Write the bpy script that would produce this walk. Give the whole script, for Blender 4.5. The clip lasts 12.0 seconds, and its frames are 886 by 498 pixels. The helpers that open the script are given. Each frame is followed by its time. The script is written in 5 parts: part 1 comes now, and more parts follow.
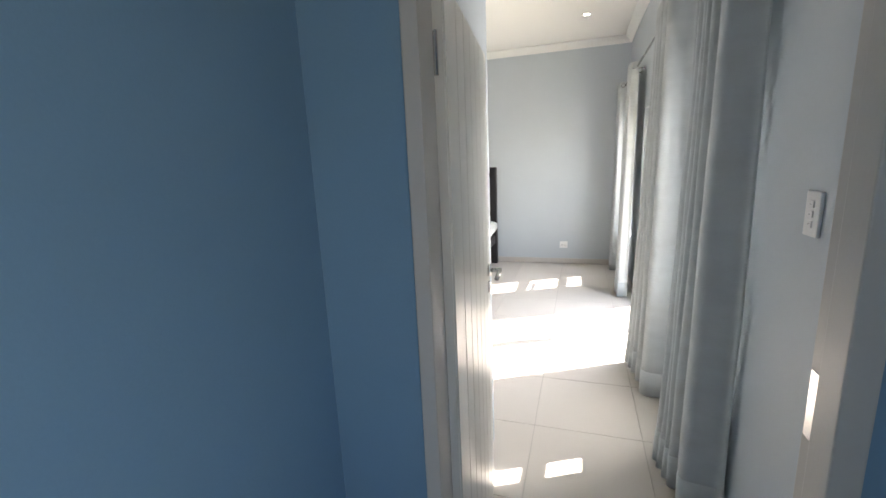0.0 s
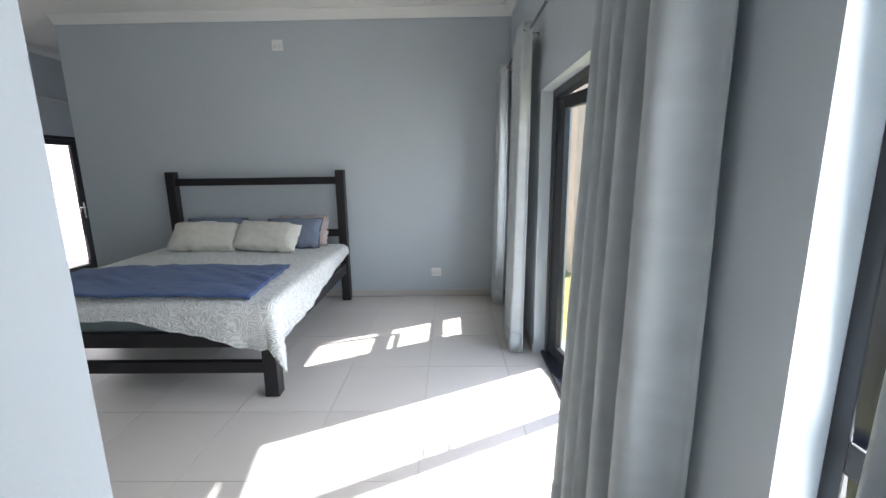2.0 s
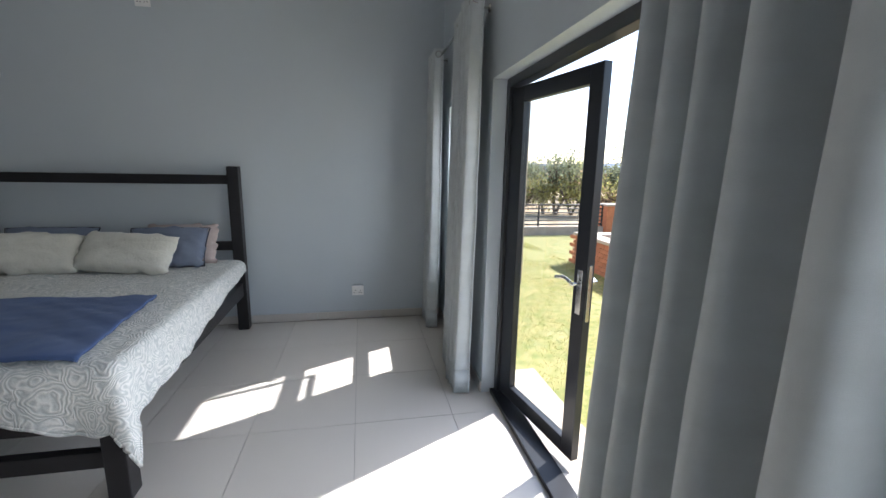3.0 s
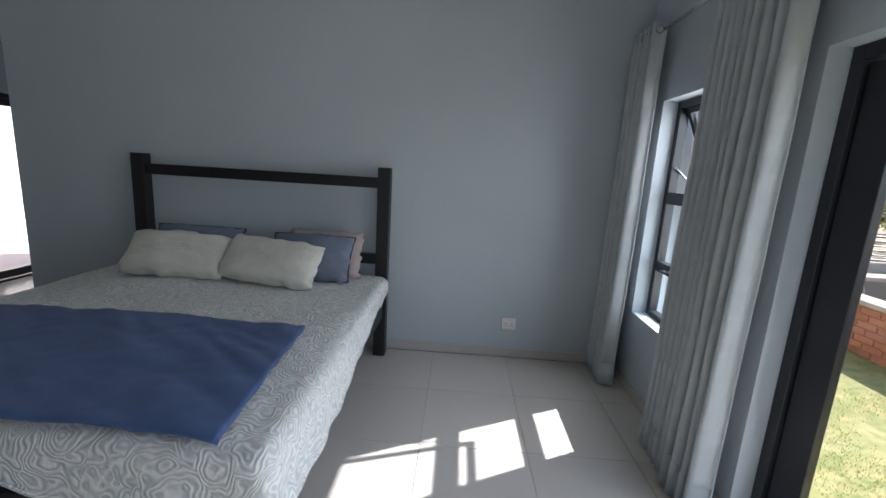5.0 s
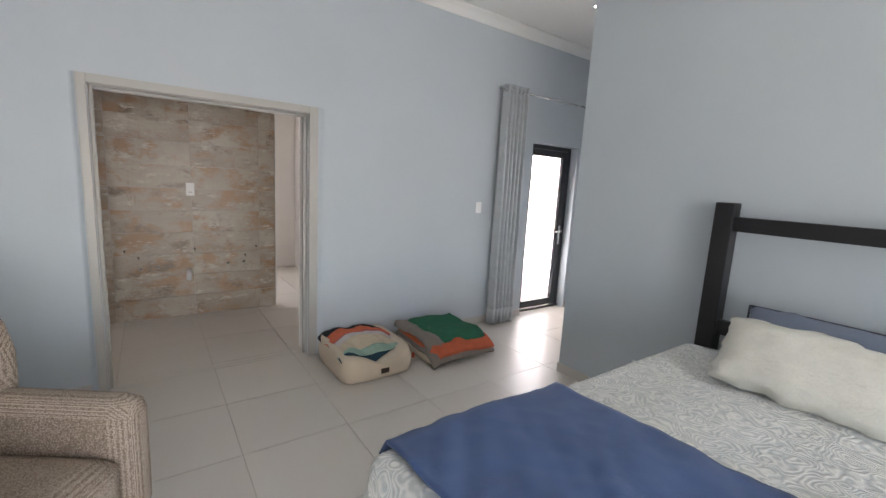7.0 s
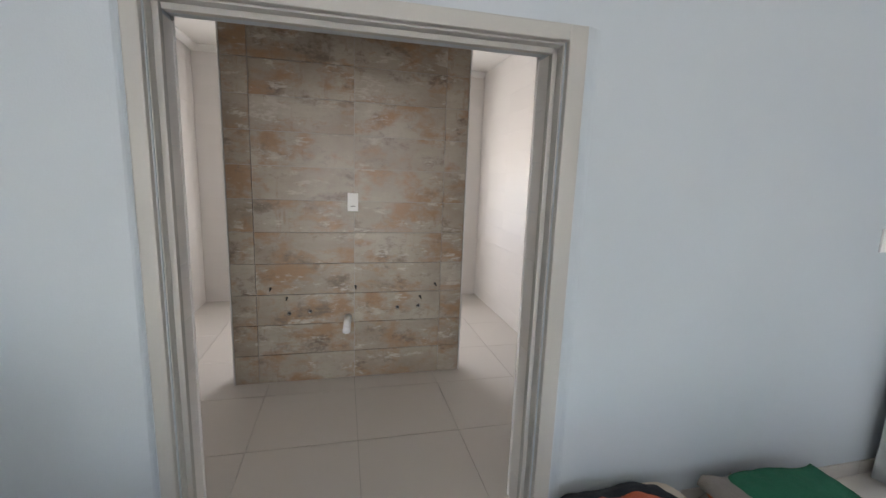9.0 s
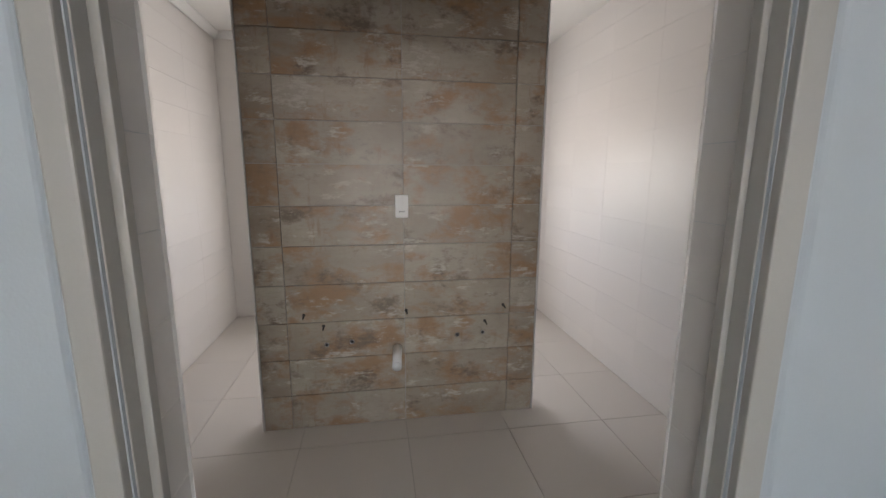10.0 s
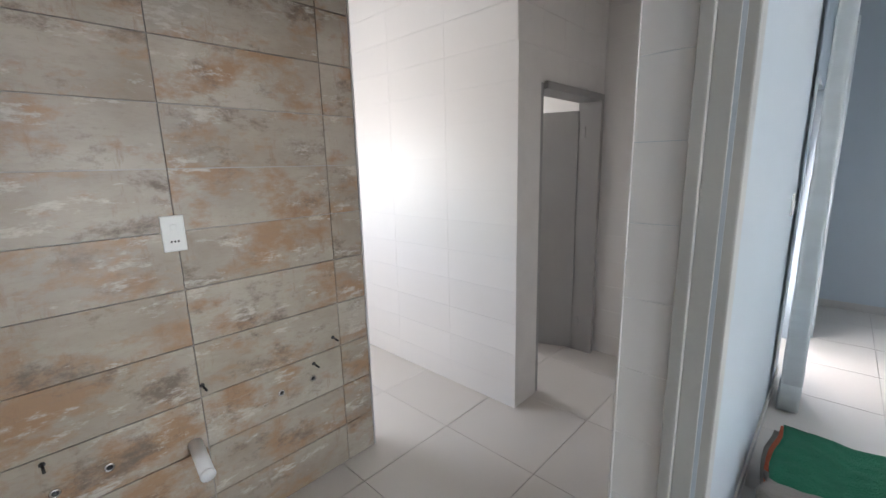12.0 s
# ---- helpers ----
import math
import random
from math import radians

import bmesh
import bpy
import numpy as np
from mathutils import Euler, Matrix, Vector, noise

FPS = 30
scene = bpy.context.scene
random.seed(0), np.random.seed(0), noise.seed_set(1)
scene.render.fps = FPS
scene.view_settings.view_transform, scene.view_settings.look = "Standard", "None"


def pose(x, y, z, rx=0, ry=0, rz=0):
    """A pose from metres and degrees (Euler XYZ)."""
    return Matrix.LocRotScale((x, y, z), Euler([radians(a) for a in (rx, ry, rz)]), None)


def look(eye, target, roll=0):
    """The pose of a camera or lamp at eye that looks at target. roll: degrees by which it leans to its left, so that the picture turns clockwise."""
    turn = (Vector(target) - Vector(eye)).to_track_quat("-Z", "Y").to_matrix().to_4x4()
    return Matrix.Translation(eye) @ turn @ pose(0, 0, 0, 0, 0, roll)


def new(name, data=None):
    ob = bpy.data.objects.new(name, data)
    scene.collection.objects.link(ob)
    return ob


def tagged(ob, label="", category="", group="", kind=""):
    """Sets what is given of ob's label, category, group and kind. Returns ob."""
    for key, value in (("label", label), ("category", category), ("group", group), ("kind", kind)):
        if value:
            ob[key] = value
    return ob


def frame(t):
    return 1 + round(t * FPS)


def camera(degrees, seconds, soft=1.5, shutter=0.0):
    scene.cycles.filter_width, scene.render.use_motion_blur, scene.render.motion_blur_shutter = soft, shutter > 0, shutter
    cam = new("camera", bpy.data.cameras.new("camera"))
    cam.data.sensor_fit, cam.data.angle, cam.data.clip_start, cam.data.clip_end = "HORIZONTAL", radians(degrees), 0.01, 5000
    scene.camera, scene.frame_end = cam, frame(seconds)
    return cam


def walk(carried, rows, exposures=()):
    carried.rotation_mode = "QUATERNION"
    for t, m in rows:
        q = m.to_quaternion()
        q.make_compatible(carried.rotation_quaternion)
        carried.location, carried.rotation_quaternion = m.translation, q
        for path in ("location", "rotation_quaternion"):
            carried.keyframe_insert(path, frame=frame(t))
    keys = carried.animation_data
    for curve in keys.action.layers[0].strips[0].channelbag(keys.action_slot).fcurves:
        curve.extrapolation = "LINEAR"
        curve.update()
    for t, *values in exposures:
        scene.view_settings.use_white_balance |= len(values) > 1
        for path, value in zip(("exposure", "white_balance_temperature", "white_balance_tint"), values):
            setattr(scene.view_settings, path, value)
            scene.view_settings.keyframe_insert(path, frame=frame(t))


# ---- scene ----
cam = camera(93.5, 12.0)
PATH = [
    (0, (0.268, 0.322, 1.578), (-0.351, 2.181, 1.18), -2.5),
    (0.5, (0.334, 0.746, 1.566), (-0.006, 2.676, 1.169), -1.9),
    (1, (0.358, 1.188, 1.572), (0.037, 3.123, 1.181), -2.3),
    (1.5, (0.244, 1.62, 1.474), (0.08, 3.581, 1.117), -1.6),
    (2, (0.209, 2.047, 1.514), (0.176, 4.009, 1.128), -0.8),
    (2.5, (0.142, 2.411, 1.508), (0.309, 4.367, 1.126), 0.3),
    (2.7, (0.118, 2.54, 1.518), (0.428, 4.478, 1.133), 0.9),
    (4.3, (-0.134, 3.335, 1.507), (0.328, 5.245, 1.138), 1.2),
    (4.5, (-0.235, 3.402, 1.529), (0.151, 5.328, 1.155), 1.7),
    (5, (-0.436, 3.555, 1.523), (-0.495, 5.518, 1.143), 3.5),
    (5.5, (-0.677, 3.734, 1.51), (-1.265, 5.616, 1.176), 3.9),
    (6, (-0.997, 3.891, 1.536), (-2.032, 5.574, 1.229), 4.3),
    (6.3, (-1.266, 3.954, 1.547), (-2.491, 5.5, 1.219), 3.3),
    (6.5, (-1.429, 3.981, 1.551), (-2.756, 5.445, 1.239), 3.9),
    (7, (-1.89, 4.083, 1.522), (-3.502, 5.225, 1.208), 3.2),
    (7.5, (-2.399, 4.131, 1.526), (-4.147, 5.049, 1.204), 3.2),
    (7.7, (-2.587, 4.159, 1.529), (-4.357, 5.034, 1.21), 3.0),
    (9.3, (-4.044, 4.364, 1.503), (-5.976, 4.747, 1.159), 1.2),
    (9.5, (-4.152, 4.356, 1.512), (-6.091, 4.701, 1.162), 0.5),
    (10, (-4.495, 4.275, 1.503), (-6.437, 4.59, 1.143), 0.3),
    (10.5, (-4.792, 4.158, 1.504), (-6.708, 4.593, 1.13), 1.3),
    (11, (-5.009, 4.104, 1.517), (-6.852, 4.775, 1.125), -0.2),
    (11.5, (-5.108, 4.019, 1.524), (-6.766, 5.063, 1.123), -0.8),
    (12, (-5.107, 4.011, 1.537), (-6.461, 5.429, 1.141), -1.4),
]
walk(cam, [(t, look(eye, aim, roll)) for t, eye, aim, roll in PATH],
     exposures=[(0.0, 2.75, 6850, 13), (0.5, 2.8, 6900, 13), (1.0, 2.75, 6800, 13), (1.5, 2.3, 6400, 12), (2.0, 1.9, 6100, 11), (2.7, 1.55, 6100, 11), (4.3, 0.8, 6100, 12), (4.7, 0.85, 6100, 12), (5.3, 1.75, 5800, 11),
                (6.0, 2.6, 6300, 14), (6.5, 2.85, 6450, 15), (7.5, 2.97, 6450, 13), (9.5, 3.0, 6300, 12), (10.0, 2.7, 6350, 13), (10.5, 2.85, 6400, 14), (11.0, 3.12, 6300, 12), (12.0, 3.42, 5900, 10)])

# ---- world, sun and large lights ----
SUN_AZ, SUN_EL = math.atan2(1.0, 0.515), radians(41.5)      # the sun stands north-east of the glass door
world = bpy.data.worlds.new("sky")
scene.world = world
world.use_nodes = True
wn = world.node_tree
sky = wn.nodes.new("ShaderNodeTexSky")
sky.sky_type, sky.sun_disc = "NISHITA", False
sky.sun_elevation, sky.sun_rotation = SUN_EL, SUN_AZ
wn.links.new(sky.outputs["Color"], wn.nodes["Background"].inputs["Color"])
wn.nodes["Background"].inputs["Strength"].default_value = 0.15

sun_data = bpy.data.lights.new("sun", "SUN")
sun_data.energy, sun_data.angle, sun_data.color = 5.0, radians(0.6), (1.0, 0.95, 0.88)
sun = new("sun", sun_data)
to_sun = Vector((math.sin(SUN_AZ) * math.cos(SUN_EL), math.cos(SUN_AZ) * math.cos(SUN_EL), math.sin(SUN_EL)))
sun.matrix_world = look(to_sun * 30, (0, 0, 0))


def sky_lamp(name, eye, aim, width, height, watts, color=(0.80, 0.90, 1.0), spread=180):
    """The sky's light in an opening."""
    d = bpy.data.lights.new(name, "AREA")
    d.shape, d.size, d.size_y, d.energy, d.color = "RECTANGLE", width, height, watts, color
    d.spread = radians(spread)
    ob = new(name, d)
    ob.matrix_world = look(eye, aim)
    return ob


DAY = (1.0, 0.985, 0.965)
sky_lamp("sky_in_glass_door", (0.945, 4.35, 1.05), (-2.0, 4.3, 0.9), 1.7, 1.85, 6.0, DAY, 145)
sky_lamp("sky_in_north_window", (1.10, 6.25, 1.30), (-2.0, 6.25, 1.1), 0.45, 1.40, 4.0, DAY, 160)
sky_lamp("sky_in_south_window", (0.97, 2.58, 1.30), (-2.0, 2.58, 1.1), 0.42, 1.36, 5.5, DAY, 160)
sky_lamp("sky_in_back_door", (-5.36, 8.06, 1.05), (-2.0, 8.06, 0.8), 0.62, 1.75, 2.2, (1.0, 0.96, 0.93))
sky_lamp("sky_in_bath_window", (-9.0, 4.50, 1.50), (-6.0, 4.55, 1.3), 0.95, 0.75, 4.8, (1.0, 0.95, 0.90))
# no hall window is known; this lamp is added to brighten the hall
sky_lamp("hall_fill_lamp", (0.99, -0.70, 1.55), (-0.5, -0.2, 1.2), 0.95, 1.05, 1.7, DAY)

sky_lamp("sky_in_toilet_window", (-8.99, 6.72, 1.75), (-6.6, 6.7, 1.3), 0.4, 0.45, 3.0, (1.0, 0.95, 0.90))

# ---- materials ----


def link(nt, a, b):
    nt.links.new(a, b)


def mat(name, color, rough=0.5, metal=0.0, var=0.06, scale=6.0, fine=90.0, bump=0.0, bump_scale=None, stretch=(1, 1, 1),
        per_object=0.0, coat=0.0, sheen=0.0, rough_var=0.05):
    """A painted or plain surface with cloudy variation, fine grain, uneven gloss and relief."""
    m = bpy.data.materials.new(name)
    m.use_nodes = True
    nt = m.node_tree
    b = nt.nodes["Principled BSDF"]
    tc = nt.nodes.new("ShaderNodeTexCoord")
    mp = nt.nodes.new("ShaderNodeMapping")
    mp.inputs["Scale"].default_value = stretch
    mp.inputs["Location"].default_value = (7.31, 3.17, 5.73)
    link(nt, tc.outputs["Object"], mp.inputs["Vector"])
    n1 = nt.nodes.new("ShaderNodeTexNoise")
    n1.inputs["Scale"].default_value, n1.inputs["Detail"].default_value = scale, 5
    n2 = nt.nodes.new("ShaderNodeTexNoise")
    n2.inputs["Scale"].default_value, n2.inputs["Detail"].default_value = fine, 3
    link(nt, mp.outputs[0], n1.inputs["Vector"])
    link(nt, mp.outputs[0], n2.inputs["Vector"])
    add = nt.nodes.new("ShaderNodeMath")
    add.operation = "MULTIPLY_ADD"
    add.inputs[1].default_value = 0.35
    link(nt, n2.outputs["Fac"], add.inputs[0])
    link(nt, n1.outputs["Fac"], add.inputs[2])
    ramp = nt.nodes.new("ShaderNodeMapRange")
    ramp.inputs["From Min"].default_value, ramp.inputs["From Max"].default_value = 0.35, 1.0
    ramp.inputs["To Min"].default_value, ramp.inputs["To Max"].default_value = 1 - var, 1 + var
    link(nt, add.outputs[0], ramp.inputs["Value"])
    val = ramp.outputs[0]
    if per_object:
        info = nt.nodes.new("ShaderNodeObjectInfo")
        r = nt.nodes.new("ShaderNodeMapRange")
        r.inputs["To Min"].default_value, r.inputs["To Max"].default_value = 1 - per_object, 1 + per_object
        link(nt, info.outputs["Random"], r.inputs["Value"])
        mul = nt.nodes.new("ShaderNodeMath")
        mul.operation = "MULTIPLY"
        link(nt, val, mul.inputs[0])
        link(nt, r.outputs[0], mul.inputs[1])
        val = mul.outputs[0]
    vm = nt.nodes.new("ShaderNodeVectorMath")
    vm.operation = "SCALE"
    vm.inputs[0].default_value = color
    link(nt, val, vm.inputs["Scale"])
    link(nt, vm.outputs[0], b.inputs["Base Color"])
    rr = nt.nodes.new("ShaderNodeMapRange")
    rr.inputs["To Min"].default_value, rr.inputs["To Max"].default_value = max(0, rough - rough_var), min(1, rough + rough_var)
    link(nt, n1.outputs["Fac"], rr.inputs["Value"])
    link(nt, rr.outputs[0], b.inputs["Roughness"])
    b.inputs["Metallic"].default_value = metal
    b.inputs["Coat Weight"].default_value = coat
    if sheen:
        b.inputs["Sheen Weight"].default_value = sheen
        b.inputs["Sheen Roughness"].default_value = 0.5
    if bump:
        bn = nt.nodes.new("ShaderNodeTexNoise")
        bn.inputs["Scale"].default_value, bn.inputs["Detail"].default_value = bump_scale or fine, 4
        link(nt, mp.outputs[0], bn.inputs["Vector"])
        bp = nt.nodes.new("ShaderNodeBump")
        bp.inputs["Strength"].default_value, bp.inputs["Distance"].default_value = bump, 0.01
        link(nt, bn.outputs["Fac"], bp.inputs["Height"])
        link(nt, bp.outputs[0], b.inputs["Normal"])
    return m


def bsdf(m):
    return m.node_tree.nodes["Principled BSDF"]


PAINT = mat("pale_blue_wall_paint", (0.485, 0.535, 0.575), 0.55, var=0.035, scale=1.6, fine=140, bump=0.06, bump_scale=160)
# hall walls drawn darker and bluer than PAINT; their true colour is unknown
HALL = mat("deep_blue_hall_wall", (0.14, 0.255, 0.37), 0.5, var=0.06, scale=1.5, fine=140, bump=0.06, bump_scale=160)
CEIL = mat("white_ceiling_paint", (0.80, 0.79, 0.76), 0.7, var=0.02, scale=1.2, fine=200, bump=0.04, bump_scale=200)
CORNICE = mat("white_cornice", (0.80, 0.80, 0.78), 0.6, var=0.02, scale=2)
REVEAL = mat("white_reveal_plaster", (0.60, 0.69, 0.76), 0.55, var=0.03, scale=3, bump=0.05, bump_scale=150)
TILE = mat("greige_porcelain_tile", (0.60, 0.565, 0.525), 0.325, var=0.03, scale=1.2, fine=400, per_object=0.025, rough_var=0.03)
SKIRT = mat("porcelain_skirting", (0.52, 0.49, 0.46), 0.36, var=0.05, scale=3, fine=200, per_object=0.03)
GROUT = mat("grey_grout", (0.42, 0.395, 0.37), 0.9, var=0.12, scale=8, bump=0.2)
WHITE_TILE = mat("white_glazed_wall_tile", (0.76, 0.735, 0.71), 0.40, var=0.02, scale=2, fine=60, per_object=0.015, bump=0.02, bump_scale=9, rough_var=0.05)
bsdf(WHITE_TILE).inputs["Specular IOR Level"].default_value = 0.28
WHITE_GROUT = mat("pale_grout", (0.745, 0.72, 0.695), 0.85, var=0.06, scale=6)
BLACK_ALU = mat("black_powder_coated_aluminium", (0.018, 0.020, 0.026), 0.35, var=0.15, scale=5, fine=300)
DARK_WOOD = mat("black_stained_wood", (0.012, 0.011, 0.013), 0.42, var=0.3, scale=3, fine=60, stretch=(1, 1, 12), bump=0.12, bump_scale=40)
CHROME = mat("brushed_steel", (0.62, 0.61, 0.60), 0.26, 1.0, var=0.08, scale=12, fine=200)
WHITE_PLASTIC = mat("white_plastic", (0.80, 0.80, 0.79), 0.35, var=0.015, scale=8)
DARK_PLASTIC = mat("black_plastic", (0.015, 0.015, 0.017), 0.4, var=0.1, scale=8)
FRAME_PAINT = mat("grey_beige_enamel_frame", (0.43, 0.42, 0.395), 0.38, var=0.05, scale=3, fine=120, bump=0.03, bump_scale=70)
LEAF_PAINT = mat("pale_grey_door_enamel", (0.62, 0.62, 0.59), 0.32, var=0.05, scale=2.0, fine=100, stretch=(6, 6, 0.6), bump=0.05, bump_scale=30)
GREY_DOOR = mat("mid_grey_door_paint", (0.33, 0.32, 0.31), 0.45, var=0.06, scale=3)
BLANKET_BLUE = mat("blue_fleece_throw", (0.055, 0.10, 0.235), 0.95, var=0.18, scale=5, fine=170, bump=0.35, bump_scale=260, sheen=0.12)
PILLOW_WHITE = mat("cream_quilted_cotton", (0.60, 0.59, 0.53), 0.9, var=0.12, scale=9, fine=120, bump=0.5, bump_scale=60, sheen=0.2)
PILLOW_BLUE = mat("slate_blue_cotton", (0.16, 0.19, 0.26), 0.9, var=0.08, scale=10, fine=300, bump=0.2, bump_scale=200)
PILLOW_PINK = mat("dusty_beige_cotton", (0.43, 0.36, 0.34), 0.9, var=0.08, scale=10, fine=300, bump=0.3, bump_scale=80)
PIPING = mat("dark_piping", (0.045, 0.05, 0.07), 0.9, var=0.1)
CREAM_CANVAS = mat("cream_canvas", (0.62, 0.53, 0.42), 0.9, var=0.07, scale=8, fine=260, bump=0.25, bump_scale=300)
ORANGE_KNIT = mat("orange_knit", (0.58, 0.13, 0.06), 0.95, var=0.15, scale=14, fine=120, bump=0.9, bump_scale=120)
GREEN_KNIT = mat("green_knit", (0.02, 0.14, 0.075), 0.95, var=0.18, scale=10, fine=120, bump=0.9, bump_scale=120)
BLACK_KNIT = mat("charcoal_knit", (0.018, 0.02, 0.026), 0.95, var=0.3, scale=14, fine=120, bump=0.9, bump_scale=120)
TEAL_KNIT = mat("dark_teal_knit", (0.02, 0.06, 0.085), 0.95, var=0.3, scale=14, fine=120, bump=0.9, bump_scale=120)
GREY_FLEECE = mat("taupe_fleece", (0.27, 0.235, 0.21), 0.95, var=0.14, scale=12, fine=150, bump=0.6, bump_scale=150)
PLASTER_OUT = mat("beige_outside_plaster", (0.52, 0.43, 0.34), 0.9, var=0.10, scale=2.5, fine=60, bump=0.3, bump_scale=50)
PLASTER_PINK = mat("pale_pink_yard_plaster", (0.78, 0.68, 0.64), 0.9, var=0.05, scale=2.5, fine=60, bump=0.2, bump_scale=50)
PLASTER_RAW = mat("weathered_cement_plaster", (0.22, 0.185, 0.15), 0.95, var=0.3, scale=1.6, fine=20, bump=0.3, bump_scale=30)
COPING = mat("cement_coping", (0.46, 0.375, 0.31), 0.95, var=0.2, scale=5, fine=40, bump=0.5, bump_scale=50)
BRICK = mat("orange_clay_brick", (0.42, 0.155, 0.075), 0.9, var=0.22, scale=9, fine=60, bump=0.5, bump_scale=70, per_object=0.14)
MORTAR = mat("brick_mortar", (0.38, 0.17, 0.10), 0.95, var=0.15, scale=10, bump=0.4)
STEEL_DARK = mat("dark_fence_steel", (0.035, 0.032, 0.032), 0.5, 0.3, var=0.15, scale=6)
BARK = mat("grey_brown_bark", (0.12, 0.09, 0.07), 0.95, var=0.3, scale=8, fine=50, stretch=(1, 1, 0.3), bump=0.8, bump_scale=20)
PIPE_WHITE = mat("white_drain_pipe", (0.80, 0.80, 0.80), 0.3, var=0.03)
LAMP_GLOW = bpy.data.materials.new("downlight_glow")
LAMP_GLOW.use_nodes = True
bsdf(LAMP_GLOW).inputs["Emission Color"].default_value = (1, 0.93, 0.82, 1)
bsdf(LAMP_GLOW).inputs["Emission Strength"].default_value = 6


def glass_mat():
    m = bpy.data.materials.new("clear_window_glass")
    m.use_nodes = True
    nt = m.node_tree
    nt.nodes.remove(bsdf(m))
    out = nt.nodes["Material Output"]
    tr, gl, mix, fr, pw, ma = (nt.nodes.new(k) for k in ("ShaderNodeBsdfTransparent", "ShaderNodeBsdfGlossy", "ShaderNodeMixShader", "ShaderNodeLayerWeight", "ShaderNodeMath", "ShaderNodeMath"))
    tr.inputs["Color"].default_value = (0.96, 0.975, 0.97, 1)
    gl.inputs["Roughness"].default_value = 0.02
    fr.inputs["Blend"].default_value = 0.5
    pw.operation, ma.operation = "POWER", "MULTIPLY_ADD"
    pw.inputs[1].default_value = 5
    ma.inputs[1].default_value, ma.inputs[2].default_value = 0.9, 0.035
    link(nt, fr.outputs["Facing"], pw.inputs[0])
    link(nt, pw.outputs[0], ma.inputs[0])
    link(nt, ma.outputs[0], mix.inputs[0])
    link(nt, tr.outputs[0], mix.inputs[1])
    link(nt, gl.outputs[0], mix.inputs[2])
    link(nt, mix.outputs[0], out.inputs["Surface"])
    return m


GLASS = glass_mat()


def curtain_mat():
    """Woven grey curtain cloth: fine weave over broad shade differences, letting a little daylight through."""
    m = mat("grey_woven_curtain", (0.55, 0.585, 0.60), 0.85, var=0.10, scale=5, fine=420, bump=0.3, bump_scale=420, stretch=(1, 1, 3.0))
    nt = m.node_tree
    tl, mx = nt.nodes.new("ShaderNodeBsdfTranslucent"), nt.nodes.new("ShaderNodeMixShader")
    tl.inputs["Color"].default_value = (0.55, 0.585, 0.60, 1)
    mx.inputs[0].default_value = 0.12
    link(nt, bsdf(m).outputs[0], mx.inputs[1])
    link(nt, tl.outputs[0], mx.inputs[2])
    link(nt, mx.outputs[0], nt.nodes["Material Output"].inputs["Surface"])
    return m


CURTAIN = curtain_mat()
LINING = mat("cream_curtain_lining", (0.66, 0.62, 0.56), 0.85, var=0.05, scale=5, fine=300, bump=0.15, bump_scale=300)


